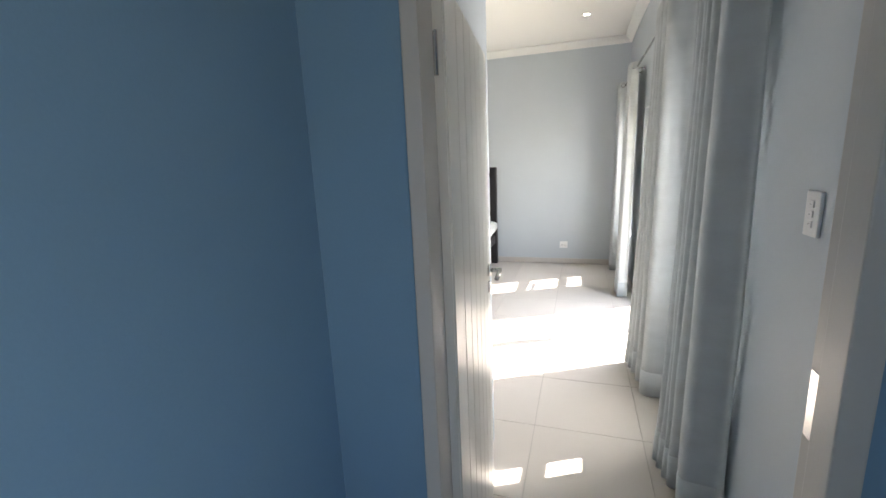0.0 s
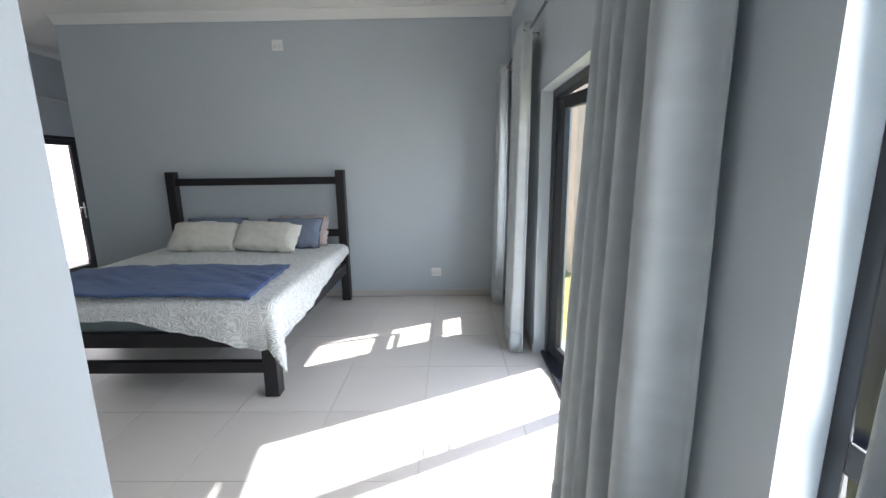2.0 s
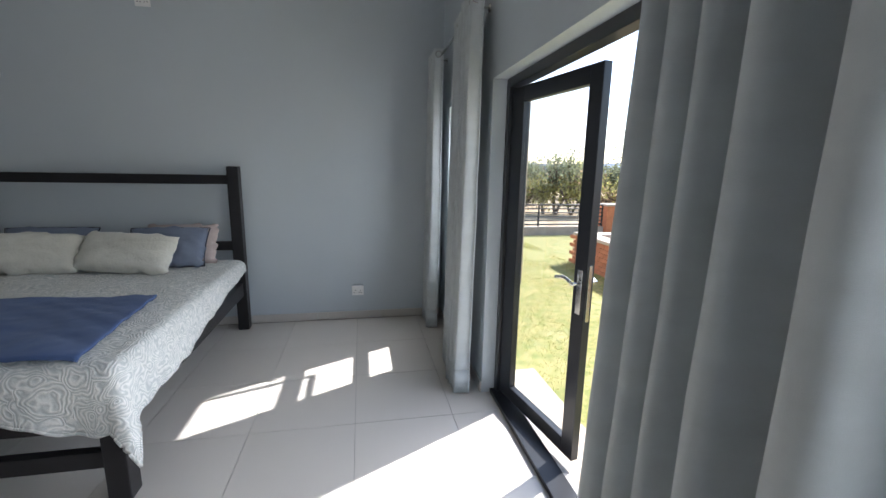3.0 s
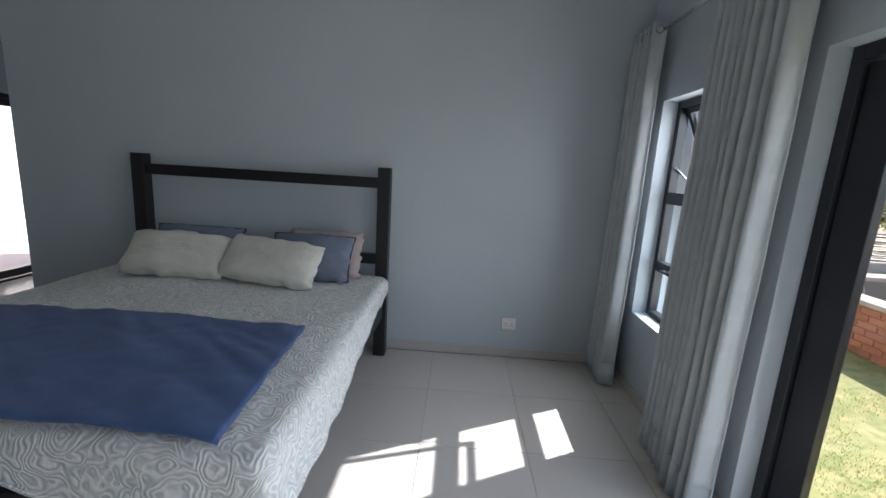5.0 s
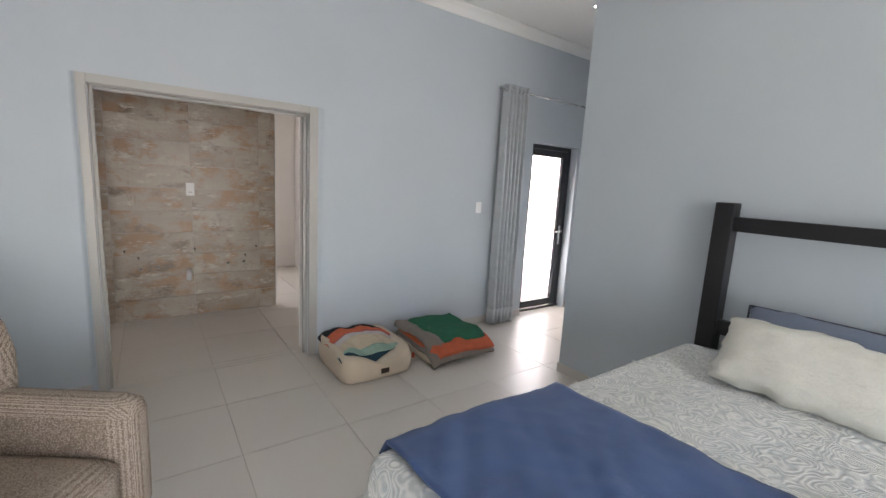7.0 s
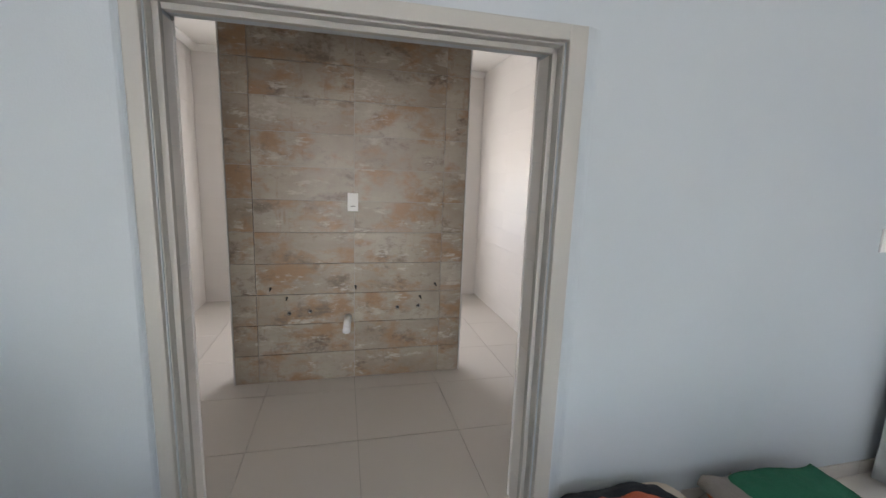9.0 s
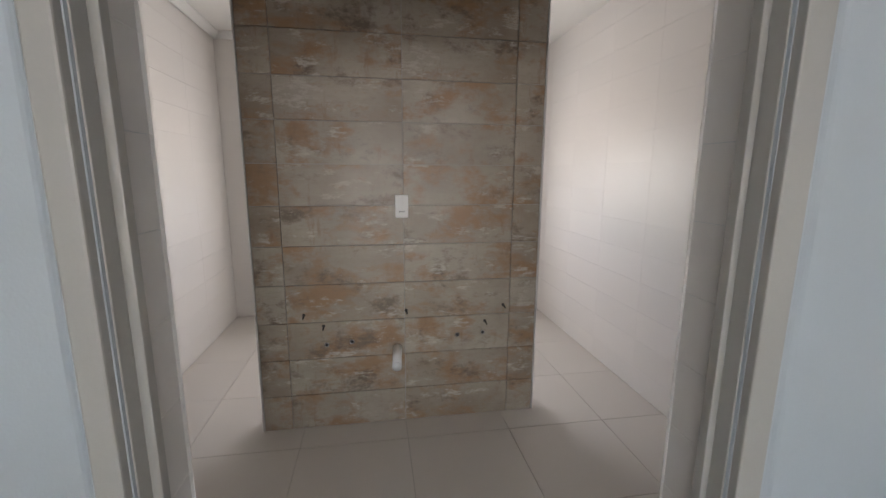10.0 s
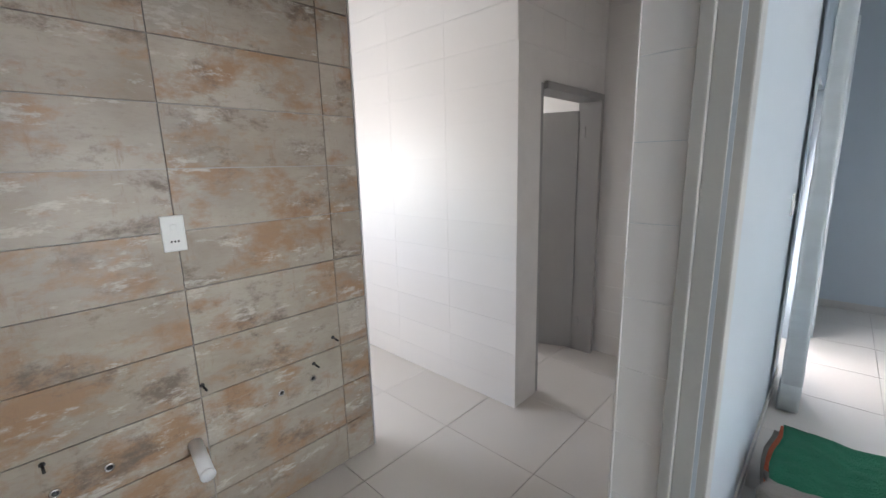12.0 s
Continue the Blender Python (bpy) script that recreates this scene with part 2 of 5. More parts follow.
def feature_mat():
    """Glazed tiles printed like weathered boards: grey-beige with rust and pale worn streaks."""
    m = bpy.data.materials.new("weathered_board_print_tile")
    m.use_nodes = True
    nt = m.node_tree
    b = bsdf(m)
    tc = nt.nodes.new("ShaderNodeTexCoord")
    info = nt.nodes.new("ShaderNodeObjectInfo")
    off = nt.nodes.new("ShaderNodeVectorMath")
    off.operation = "SCALE"
    off.inputs[0].default_value = (3.1, 17.3, 9.7)
    link(nt, info.outputs["Random"], off.inputs["Scale"])
    ad = nt.nodes.new("ShaderNodeVectorMath")
    link(nt, tc.outputs["Object"], ad.inputs[0])
    link(nt, off.outputs[0], ad.inputs[1])

    def noise_at(sc, scale, detail=6, rough=0.6, dist=0.0):
        mp = nt.nodes.new("ShaderNodeMapping")
        mp.inputs["Scale"].default_value = sc
        link(nt, ad.outputs[0], mp.inputs["Vector"])
        n = nt.nodes.new("ShaderNodeTexNoise")
        n.inputs["Scale"].default_value, n.inputs["Detail"].default_value = scale, detail
        n.inputs["Roughness"].default_value, n.inputs["Distortion"].default_value = rough, dist
        link(nt, mp.outputs[0], n.inputs["Vector"])
        return n.outputs["Fac"]

    def step(src, lo, hi):
        r = nt.nodes.new("ShaderNodeMapRange")
        r.inputs["From Min"].default_value, r.inputs["From Max"].default_value = lo, hi
        link(nt, src, r.inputs["Value"])
        return r.outputs[0]

    def mix(fac, a, c):
        x = nt.nodes.new("ShaderNodeMix")
        x.data_type = "RGBA"
        link(nt, fac, x.inputs["Factor"])
        if isinstance(a, tuple):
            x.inputs[6].default_value = (*a, 1)
        else:
            link(nt, a, x.inputs[6])
        x.inputs[7].default_value = (*c, 1)
        return x.outputs[2]
    big = noise_at((1, 0.8, 1.4), 1.8, 6, 0.6, 0.2)
    rust = noise_at((1, 0.9, 1.7), 2.8, 14, 0.72, 0.1)
    pale = noise_at((1, 0.75, 2.2), 5.0, 14, 0.76, 0.1)
    dark = noise_at((1, 0.9, 1.5), 3.4, 14, 0.76, 0.1)
    drip = noise_at((1, 4.5, 0.9), 4.0, 10, 0.75, 0.1)
    grain = noise_at((1, 2.0, 7.0), 9.0, 8, 0.75, 0.0)
    col = mix(step(big, 0.36, 0.64), (0.31, 0.255, 0.195), (0.45, 0.405, 0.34))
    col = mix(step(rust, 0.49, 0.60), col, (0.34, 0.215, 0.125))
    col = mix(step(drip, 0.57, 0.74), col, (0.27, 0.165, 0.10))
    col = mix(step(dark, 0.535, 0.64), col, (0.17, 0.13, 0.10))
    col = mix(step(pale, 0.56, 0.625), col, (0.54, 0.50, 0.44))
    col = mix(step(grain, 0.52, 1.0), col, (0.22, 0.18, 0.145))
    link(nt, col, b.inputs["Base Color"])
    b.inputs["Roughness"].default_value = 0.38
    bp = nt.nodes.new("ShaderNodeBump")
    bp.inputs["Strength"].default_value, bp.inputs["Distance"].default_value = 0.15, 0.004
    link(nt, noise_at((1, 1, 4), 14, 6), bp.inputs["Height"])
    link(nt, bp.outputs[0], b.inputs["Normal"])
    return m


FEATURE = feature_mat()


def paisley_mat():
    """Quilted coverlet: swirling raised print in white on grey-green."""
    m = bpy.data.materials.new("white_paisley_coverlet")
    m.use_nodes = True
    nt = m.node_tree
    b = bsdf(m)
    tc = nt.nodes.new("ShaderNodeTexCoord")
    n = nt.nodes.new("ShaderNodeTexNoise")
    n.inputs["Scale"].default_value, n.inputs["Detail"].default_value = 5.5, 2
    link(nt, tc.outputs["Object"], n.inputs["Vector"])
    sc = nt.nodes.new("ShaderNodeVectorMath")
    sc.operation = "SCALE"
    sc.inputs["Scale"].default_value = 0.34
    link(nt, n.outputs["Color"], sc.inputs[0])
    ad = nt.nodes.new("ShaderNodeVectorMath")
    link(nt, tc.outputs["Object"], ad.inputs[0])
    link(nt, sc.outputs[0], ad.inputs[1])
    v = nt.nodes.new("ShaderNodeTexVoronoi")
    v.inputs["Scale"].default_value = 6.5
    link(nt, ad.outputs[0], v.inputs["Vector"])
    w = nt.nodes.new("ShaderNodeMath")
    w.operation = "SINE"
    mu = nt.nodes.new("ShaderNodeMath")
    mu.operation = "MULTIPLY"
    mu.inputs[1].default_value = 54
    link(nt, v.outputs["Distance"], mu.inputs[0])
    link(nt, mu.outputs[0], w.inputs[0])
    fine = nt.nodes.new("ShaderNodeTexNoise")
    fine.inputs["Scale"].default_value, fine.inputs["Detail"].default_value = 30, 7
    link(nt, tc.outputs["Object"], fine.inputs["Vector"])
    s = nt.nodes.new("ShaderNodeMath")
    s.operation = "MULTIPLY_ADD"
    s.inputs[1].default_value = 4.4
    link(nt, fine.outputs["Fac"], s.inputs[0])
    link(nt, w.outputs[0], s.inputs[2])
    r = nt.nodes.new("ShaderNodeMapRange")
    r.inputs["From Min"].default_value, r.inputs["From Max"].default_value = 1.1, 3.3
    link(nt, s.outputs[0], r.inputs["Value"])
    x = nt.nodes.new("ShaderNodeMix")
    x.data_type = "RGBA"
    x.inputs[6].default_value, x.inputs[7].default_value = (0.51, 0.54, 0.54, 1), (0.76, 0.76, 0.74, 1)
    link(nt, r.outputs[0], x.inputs["Factor"])
    link(nt, x.outputs[2], b.inputs["Base Color"])
    b.inputs["Roughness"].default_value = 0.9
    bp = nt.nodes.new("ShaderNodeBump")
    bp.inputs["Strength"].default_value, bp.inputs["Distance"].default_value = 0.35, 0.005
    link(nt, s.outputs[0], bp.inputs["Height"])
    link(nt, bp.outputs[0], b.inputs["Normal"])
    return m


PAISLEY = paisley_mat()


def tweed_mat():
    m = mat("brown_cream_basket_weave", (0.33, 0.27, 0.22), 0.95, var=0.08, scale=6, bump=0.3)
    nt = m.node_tree
    tc = nt.nodes.new("ShaderNodeTexCoord")
    mp = nt.nodes.new("ShaderNodeMapping")
    mp.inputs["Scale"].default_value = (1.0, 1.0, 0.75)
    link(nt, tc.outputs["Object"], mp.inputs["Vector"])
    v = nt.nodes.new("ShaderNodeTexVoronoi")
    v.inputs["Scale"].default_value, v.inputs["Randomness"].default_value = 210, 0.35
    link(nt, mp.outputs[0], v.inputs["Vector"])
    ramp = nt.nodes.new("ShaderNodeMapRange")
    ramp.inputs["From Min"].default_value, ramp.inputs["From Max"].default_value = 0.30, 0.62
    link(nt, v.outputs["Distance"], ramp.inputs["Value"])
    x = nt.nodes.new("ShaderNodeMix")
    x.data_type = "RGBA"
    x.inputs[6].default_value, x.inputs[7].default_value = (0.42, 0.355, 0.295, 1), (0.15, 0.11, 0.083, 1)
    link(nt, ramp.outputs[0], x.inputs["Factor"])
    link(nt, x.outputs[2], bsdf(m).inputs["Base Color"])
    return m


TWEED = tweed_mat()


def grass_mat(name, a, c, scale):
    m = bpy.data.materials.new(name)
    m.use_nodes = True
    nt = m.node_tree
    tc = nt.nodes.new("ShaderNodeTexCoord")
    n = nt.nodes.new("ShaderNodeTexNoise")
    n.inputs["Scale"].default_value, n.inputs["Detail"].default_value, n.inputs["Roughness"].default_value = scale, 8, 0.7
    link(nt, tc.outputs["Object"], n.inputs["Vector"])
    r = nt.nodes.new("ShaderNodeMapRange")
    r.inputs["From Min"].default_value, r.inputs["From Max"].default_value = 0.38, 0.62
    link(nt, n.outputs["Fac"], r.inputs["Value"])
    x = nt.nodes.new("ShaderNodeMix")
    x.data_type = "RGBA"
    x.inputs[6].default_value, x.inputs[7].default_value = (*a, 1), (*c, 1)
    link(nt, r.outputs[0], x.inputs["Factor"])
    link(nt, x.outputs[2], bsdf(m).inputs["Base Color"])
    bsdf(m).inputs["Roughness"].default_value = 0.95
    return m


LAWN = grass_mat("dry_green_lawn", (0.16, 0.185, 0.045), (0.37, 0.30, 0.125), 11.0)
VELD = grass_mat("dry_veld", (0.34, 0.24, 0.14), (0.48, 0.37, 0.25), 0.4)


def leaf_mat(name, color):
    m = mat(name, color, 0.8, var=0.3, scale=1.5, fine=8)
    nt = m.node_tree
    g = nt.nodes.new("ShaderNodeNewGeometry")
    h = nt.nodes.new("ShaderNodeHueSaturation")
    h.inputs["Color"].default_value = (*color, 1)
    r = nt.nodes.new("ShaderNodeMapRange")
    r.inputs["To Min"].default_value, r.inputs["To Max"].default_value = 0.5, 1.5
    link(nt, g.outputs["Random Per Island"], r.inputs["Value"])
    link(nt, r.outputs[0], h.inputs["Value"])
    link(nt, h.outputs[0], bsdf(m).inputs["Base Color"])
    tl = nt.nodes.new("ShaderNodeBsdfTranslucent")
    link(nt, h.outputs[0], tl.inputs["Color"])
    mx = nt.nodes.new("ShaderNodeMixShader")
    mx.inputs[0].default_value = 0.45
    link(nt, bsdf(m).outputs[0], mx.inputs[1])
    link(nt, tl.outputs[0], mx.inputs[2])
    out = [n for n in nt.nodes if n.type == "OUTPUT_MATERIAL"][0]
    link(nt, mx.outputs[0], out.inputs["Surface"])
    return m


LEAVES = [leaf_mat("olive_leaves", (0.21, 0.215, 0.09)), leaf_mat("grey_green_leaves", (0.22, 0.235, 0.14)),
          leaf_mat("yellow_green_leaves", (0.33, 0.31, 0.11)), leaf_mat("russet_dry_leaves", (0.33, 0.235, 0.145))]

# ---- mesh helpers ----


def box(bm, x0, x1, y0, y1, z0, z1, bev=0.0, m=None):
    """A box into bm, with optional bevelled edges."""
    mm = Matrix.Translation(((x0 + x1) / 2, (y0 + y1) / 2, (z0 + z1) / 2)) @ Matrix.Diagonal((x1 - x0, y1 - y0, z1 - z0, 1))
    r = bmesh.ops.create_cube(bm, size=1, matrix=(m @ mm) if m else mm)
    if bev:
        es = {e for v in r["verts"] for e in v.link_edges}
        bmesh.ops.bevel(bm, geom=list(es), offset=bev, segments=2, affect="EDGES", profile=0.6)
    return bm


def boxes(*list_of):
    bm = bmesh.new()
    for b in list_of:
        box(bm, *b)
    return bm


def rod(bm, a, b, r, seg=12, r2=None):
    a, b = Vector(a), Vector(b)
    d = b - a
    m = Matrix.Translation((a + b) / 2) @ d.to_track_quat("Z", "Y").to_matrix().to_4x4()
    bmesh.ops.create_cone(bm, cap_ends=True, segments=seg, radius1=r, radius2=r if r2 is None else r2, depth=d.length, matrix=m)
    return bm


def torus(bm, R, r, m, seg=20, sub=8):
    rows = []
    for i in range(seg):
        a = 2 * math.pi * i / seg
        rows.append([bm.verts.new(m @ Vector(((R + r * math.cos(2 * math.pi * j / sub)) * math.cos(a), (R + r * math.cos(2 * math.pi * j / sub)) * math.sin(a), r * math.sin(2 * math.pi * j / sub)))) for j in range(sub)])
    for i in range(seg):
        for j in range(sub):
            bm.faces.new((rows[i][j], rows[(i + 1) % seg][j], rows[(i + 1) % seg][(j + 1) % sub], rows[i][(j + 1) % sub]))
    return bm


def mesh_of(name, bm, material, smooth=False):
    me = bpy.data.meshes.new(name)
    bmesh.ops.recalc_face_normals(bm, faces=bm.faces)
    bm.to_mesh(me)
    bm.free()
    me.materials.append(material)
    if smooth:
        for p in me.polygons:
            p.use_smooth = True
    return me


def part(name, bm, material, parent, label="", smooth=False):
    ob = new(name, mesh_of(name, bm, material, smooth))
    ob.parent = parent
    if label:
        tagged(ob, label)
    return ob


def thing(name, bm, material, label, category, group="", kind="", smooth=False):
    return tagged(new(name, mesh_of(name, bm, material, smooth)), label, category, group, kind)


def holder(name, place, label, category, group="", kind=""):
    ob = new(name)
    ob.location = place
    ob.empty_display_size = 0.1
    bpy.context.view_layer.update()
    return tagged(ob, label, category, group, kind)


def cloth(bm, rows, thick=0.006):
    """A sheet with thickness from a grid of points, closed round its rim."""
    R, C = len(rows), len(rows[0])
    P = np.array([[tuple(p) for p in r] for r in rows], float)
    du = np.gradient(P, axis=1)
    dv = np.gradient(P, axis=0)
    n = np.cross(du, dv)
    n /= np.maximum(np.linalg.norm(n, axis=2, keepdims=True), 1e-9)
    top = [[bm.verts.new(P[i, j] + n[i, j] * thick / 2) for j in range(C)] for i in range(R)]
    bot = [[bm.verts.new(P[i, j] - n[i, j] * thick / 2) for j in range(C)] for i in range(R)]
    for i in range(R - 1):
        for j in range(C - 1):
            bm.faces.new((top[i][j], top[i][j + 1], top[i + 1][j + 1], top[i + 1][j]))
            bm.faces.new((bot[i][j], bot[i + 1][j], bot[i + 1][j + 1], bot[i][j + 1]))
    rim = [(0, j) for j in range(C)] + [(i, C - 1) for i in range(1, R)] + [(R - 1, j) for j in range(C - 2, -1, -1)] + [(i, 0) for i in range(R - 2, 0, -1)]
    for k in range(len(rim)):
        a, c = rim[k], rim[(k + 1) % len(rim)]
        bm.faces.new((top[a[0]][a[1]], bot[a[0]][a[1]], bot[c[0]][c[1]], top[c[0]][c[1]]))
    return bm


def wall_x(x0, x1, y0, y1, z0, z1, holes=()):
    """A wall running along y with openings (ya, yb, za, zb)."""
    bm = bmesh.new()
    y = y0
    for ya, yb, za, zb in sorted(holes):
        box(bm, x0, x1, y, ya, z0, z1)
        if za > z0:
            box(bm, x0, x1, ya, yb, z0, za)
        if zb < z1:
            box(bm, x0, x1, ya, yb, zb, z1)
        y = yb
    box(bm, x0, x1, y, y1, z0, z1)
    return bm


def wall_y(y0, y1, x0, x1, z0, z1, holes=()):
    bm = bmesh.new()
    x = x0
    for xa, xb, za, zb in sorted(holes):
        box(bm, x, xa, y0, y1, z0, z1)
        if za > z0:
            box(bm, xa, xb, y0, y1, z0, za)
        if zb < z1:
            box(bm, xa, xb, y0, y1, zb, z1)
        x = xb
    box(bm, x, x1, y0, y1, z0, z1)
    return bm


def tube_data(pts, radii, n=5):
    """Points and faces of a tube along a line of points."""
    vs, fs = [], []
    for i, p in enumerate(pts):
        d = (pts[min(i + 1, len(pts) - 1)] - pts[max(i - 1, 0)]).normalized()
        a = d.orthogonal().normalized()
        c = d.cross(a)
        r = radii[i]
        vs += [tuple(p + (a * math.cos(2 * math.pi * k / n) + c * math.sin(2 * math.pi * k / n)) * r) for k in range(n)]
        if i:
            o = (i - 1) * n
            fs += [(o + k, o + (k + 1) % n, o + n + (k + 1) % n, o + n + k) for k in range(n)]
    return vs, fs


def tube(name, pts, r, material, parent, label=""):
    vs, fs = tube_data(pts, [r] * len(pts), 6)
    me = bpy.data.meshes.new(name)
    me.from_pydata(vs, [], fs)
    me.materials.append(material)
    for p in me.polygons:
        p.use_smooth = True
    ob = new(name, me)
    ob.parent = parent
    return tagged(ob, label)

# ---- large structure ----
E, N, W, ZC, TOP = 0.887, 6.857, -5.29, 3.16, 3.32
BX = -6.85          # face of the board-print wall in the wash room


def structure(name, bm, material, label):
    return thing(name, bm, material, label, "structure", kind="structure")


structure("wall_east", wall_x(E, 1.12, 1.25, 7.07, 0, TOP, [(2.29, 2.83, 0.565, 2.05), (3.43, 5.26, 0, 2.05), (5.98, 6.53, 0.565, 2.05)]), PAINT,
          "pale blue painted wall with two windows and a glass door")
structure("wall_north", wall_y(N, 7.07, -4.02, E, 0, TOP), PAINT, "pale blue painted wall behind the bed")
structure("wall_passage_side", wall_x(-4.02, -3.80, 7.07, 9.72, 0, TOP), PAINT, "pale blue wall along the back passage")
structure("wall_passage_end", wall_y(9.72, 9.90, -5.51, -3.80, 0, TOP), PAINT, "blue wall at the end of the passage")
structure("wall_west_1", wall_x(-5.50, W, 2.25, 7.20, 0, TOP, [(3.80, 5.13, 0, 2.0)]), PAINT, "pale blue wall with the wash room opening")
structure("wall_west_2", wall_x(-5.51, W, 7.20, 9.72, 0, TOP, [(7.66, 8.46, 0, 2.03)]), PAINT, "pale blue wall with the back door")
structure("wall_south", wall_y(2.25, 2.45, W, -0.175, 0, TOP), PAINT, "pale blue wall beside the entry")
structure("wall_entry_side", wall_x(-0.40, -0.175, 1.31, 2.25, 0, TOP), PAINT, "pale blue wall behind the open door")
structure("wall_entry_1", wall_y(1.25, 1.31, -0.40, E, 0, TOP, [(-0.084, 0.765, 0, 2.05)]), PAINT, "pale blue wall round the entry door")
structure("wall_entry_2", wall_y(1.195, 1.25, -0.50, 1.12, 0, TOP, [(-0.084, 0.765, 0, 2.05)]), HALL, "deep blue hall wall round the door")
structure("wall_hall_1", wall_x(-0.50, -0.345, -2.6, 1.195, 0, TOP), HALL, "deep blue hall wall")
# out-of-view opening made up to go with the hall's added lamp
structure("wall_hall_2", wall_x(1.0, 1.12, -2.6, 1.195, 0, TOP, [(-1.2, -0.2, 1.0, 2.1)]), HALL, "deep blue hall wall with an added, unseen window opening")
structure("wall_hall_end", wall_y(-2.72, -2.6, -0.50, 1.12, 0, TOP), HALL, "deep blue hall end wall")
# wash room
structure("wall_wash_left", wall_y(2.62, 2.81, -9.1, -5.42, 0, TOP), WHITE_GROUT, "wall behind the white tiles")
structure("wall_wash_back", wall_x(-9.16, -8.97, 2.62, 7.30, 0, TOP, [(4.0, 5.0, 1.10, 1.90), (6.5, 6.95, 1.5, 2.0)]), WHITE_GROUT, "wash room back wall with a window")
structure("wall_wash_right", wall_y(6.05, 6.24, -8.97, -6.46, 0, 2.9), WHITE_GROUT, "tiled wash room partition wall")
structure("wall_toilet", wall_x(-6.60, -6.46, 6.24, 7.19, 0, 2.9, [(6.30, 7.145, 0, 2.0)]), WHITE_GROUT, "tiled wall round the toilet door")
structure("wall_wash_north", wall_y(7.19, 7.31, -9.1, -5.51, 0, TOP), WHITE_GROUT, "tiled wash room end wall")
feature = structure("wall_feature", boxes((-7.05, BX - 0.012, 3.603, 5.24, 0, 2.9)), GROUT, "free-standing wall clad in weathered board-print tiles")

structure("ceiling", boxes((-5.51, 1.12, -2.72, 9.9, ZC, TOP)), CEIL, "white painted ceiling")
structure("ceiling_wash", boxes((-9.16, -5.42, 2.62, 7.31, 2.78, 2.9)), CEIL, "white wash room ceiling")
structure("roof", boxes((-9.3, 1.45, -2.9, 10.1, TOP, TOP + 0.08)), PLASTER_OUT, "flat roof slab over the house")
floor_room = structure("floor", boxes((-5.51, 1.12, -2.72, 9.9, -0.2, -0.006)), GROUT, "greige porcelain tiled floor")
floor_wash = structure("floor_wash", boxes((-9.16, -5.51, 2.62, 7.31, -0.2, -0.006)), GROUT, "greige porcelain tiled wash room floor")


def cornice(name, a, b, inward, z=ZC, size=0.09):
    """A coved moulding along the wall foot a-b (x, y), stepping out along inward."""
    bm = bmesh.new()
    prof = [(0.002, -size), (0.014, -size), (0.030, -size * 0.72), (0.052, -size * 0.45), (size * 0.86, -0.024), (size, -0.014), (size, -0.002), (0.002, -0.002)]
    ends = []
    for p in (a, b):
        ends.append([bm.verts.new((p[0] + inward[0] * u, p[1] + inward[1] * u, z + w)) for u, w in prof])
    k = len(prof)
    for i in range(k):
        bm.faces.new((ends[0][i], ends[0][(i + 1) % k], ends[1][(i + 1) % k], ends[1][i]))
    bm.faces.new(ends[0])
    bm.faces.new(ends[1][::-1])
    structure(name, bm, CORNICE, "white coved ceiling moulding")


cornice("cornice_north", (-4.02, N), (E, N), (0, -1))
cornice("cornice_east", (E, 1.31), (E, N), (-1, 0))
cornice("cornice_west", (W, 2.45), (W, 9.72), (1, 0))
cornice("cornice_south", (W, 2.45), (-0.175, 2.45), (0, 1))
cornice("cornice_passage", (-4.02, 7.07), (-4.02, 9.72), (-1, 0))
cornice("cornice_wash_left", (-8.97, 2.825), (-5.43, 2.825), (0, 1), 2.78, 0.06)
cornice("cornice_wash_back", (-8.955, 2.82), (-8.955, 6.03), (1, 0), 2.78, 0.06)
cornice("cornice_wash_north", (-6.45, 7.175), (-5.43, 7.175), (0, -1), 2.78, 0.06)


def skirting(name, spans):
    """Cut-tile skirting in lengths, each a piece of its own."""
    h = holder(name, (0, 0, 0), "low greige tile skirting along the wall", "skirting", kind="structure")
    for x0, x1, y0, y1 in spans:
        long_x = (x1 - x0) > (y1 - y0)
        length = (x1 - x0) if long_x else (y1 - y0)
        k = max(1, round(length / 0.6))
        for i in range(k):
            a, c = i / k, (i + 1) / k
            bm = bmesh.new()
            if long_x:
                box(bm, x0 + length * a + 0.0015, x0 + length * c - 0.0015, y0, y1, 0.001, 0.078, 0.002)
            else:
                box(bm, x0, x1, y0 + length * a + 0.0015, y0 + length * c - 0.0015, 0.001, 0.078, 0.002)
            part("skirting_tile", bm, SKIRT, h)


skirting("baseboard_north", [(-4.03, E - 0.012, N - 0.011, N - 0.001)])
skirting("baseboard_east", [(E - 0.011, E - 0.001, 1.32, 3.43), (E - 0.011, E - 0.001, 5.26, N - 0.012)])
skirting("baseboard_west", [(W + 0.001, W + 0.011, 2.47, 3.715), (W + 0.001, W + 0.011, 5.265, 7.66), (W + 0.001, W + 0.011, 8.46, 9.70)])
skirting("baseboard_passage", [(-4.031, -4.021, N, 9.70), (-5.27, -4.04, 9.709, 9.719)])
skirting("baseboard_south", [(W + 0.02, -0.175, 2.451, 2.461)])

# ---- bed ----


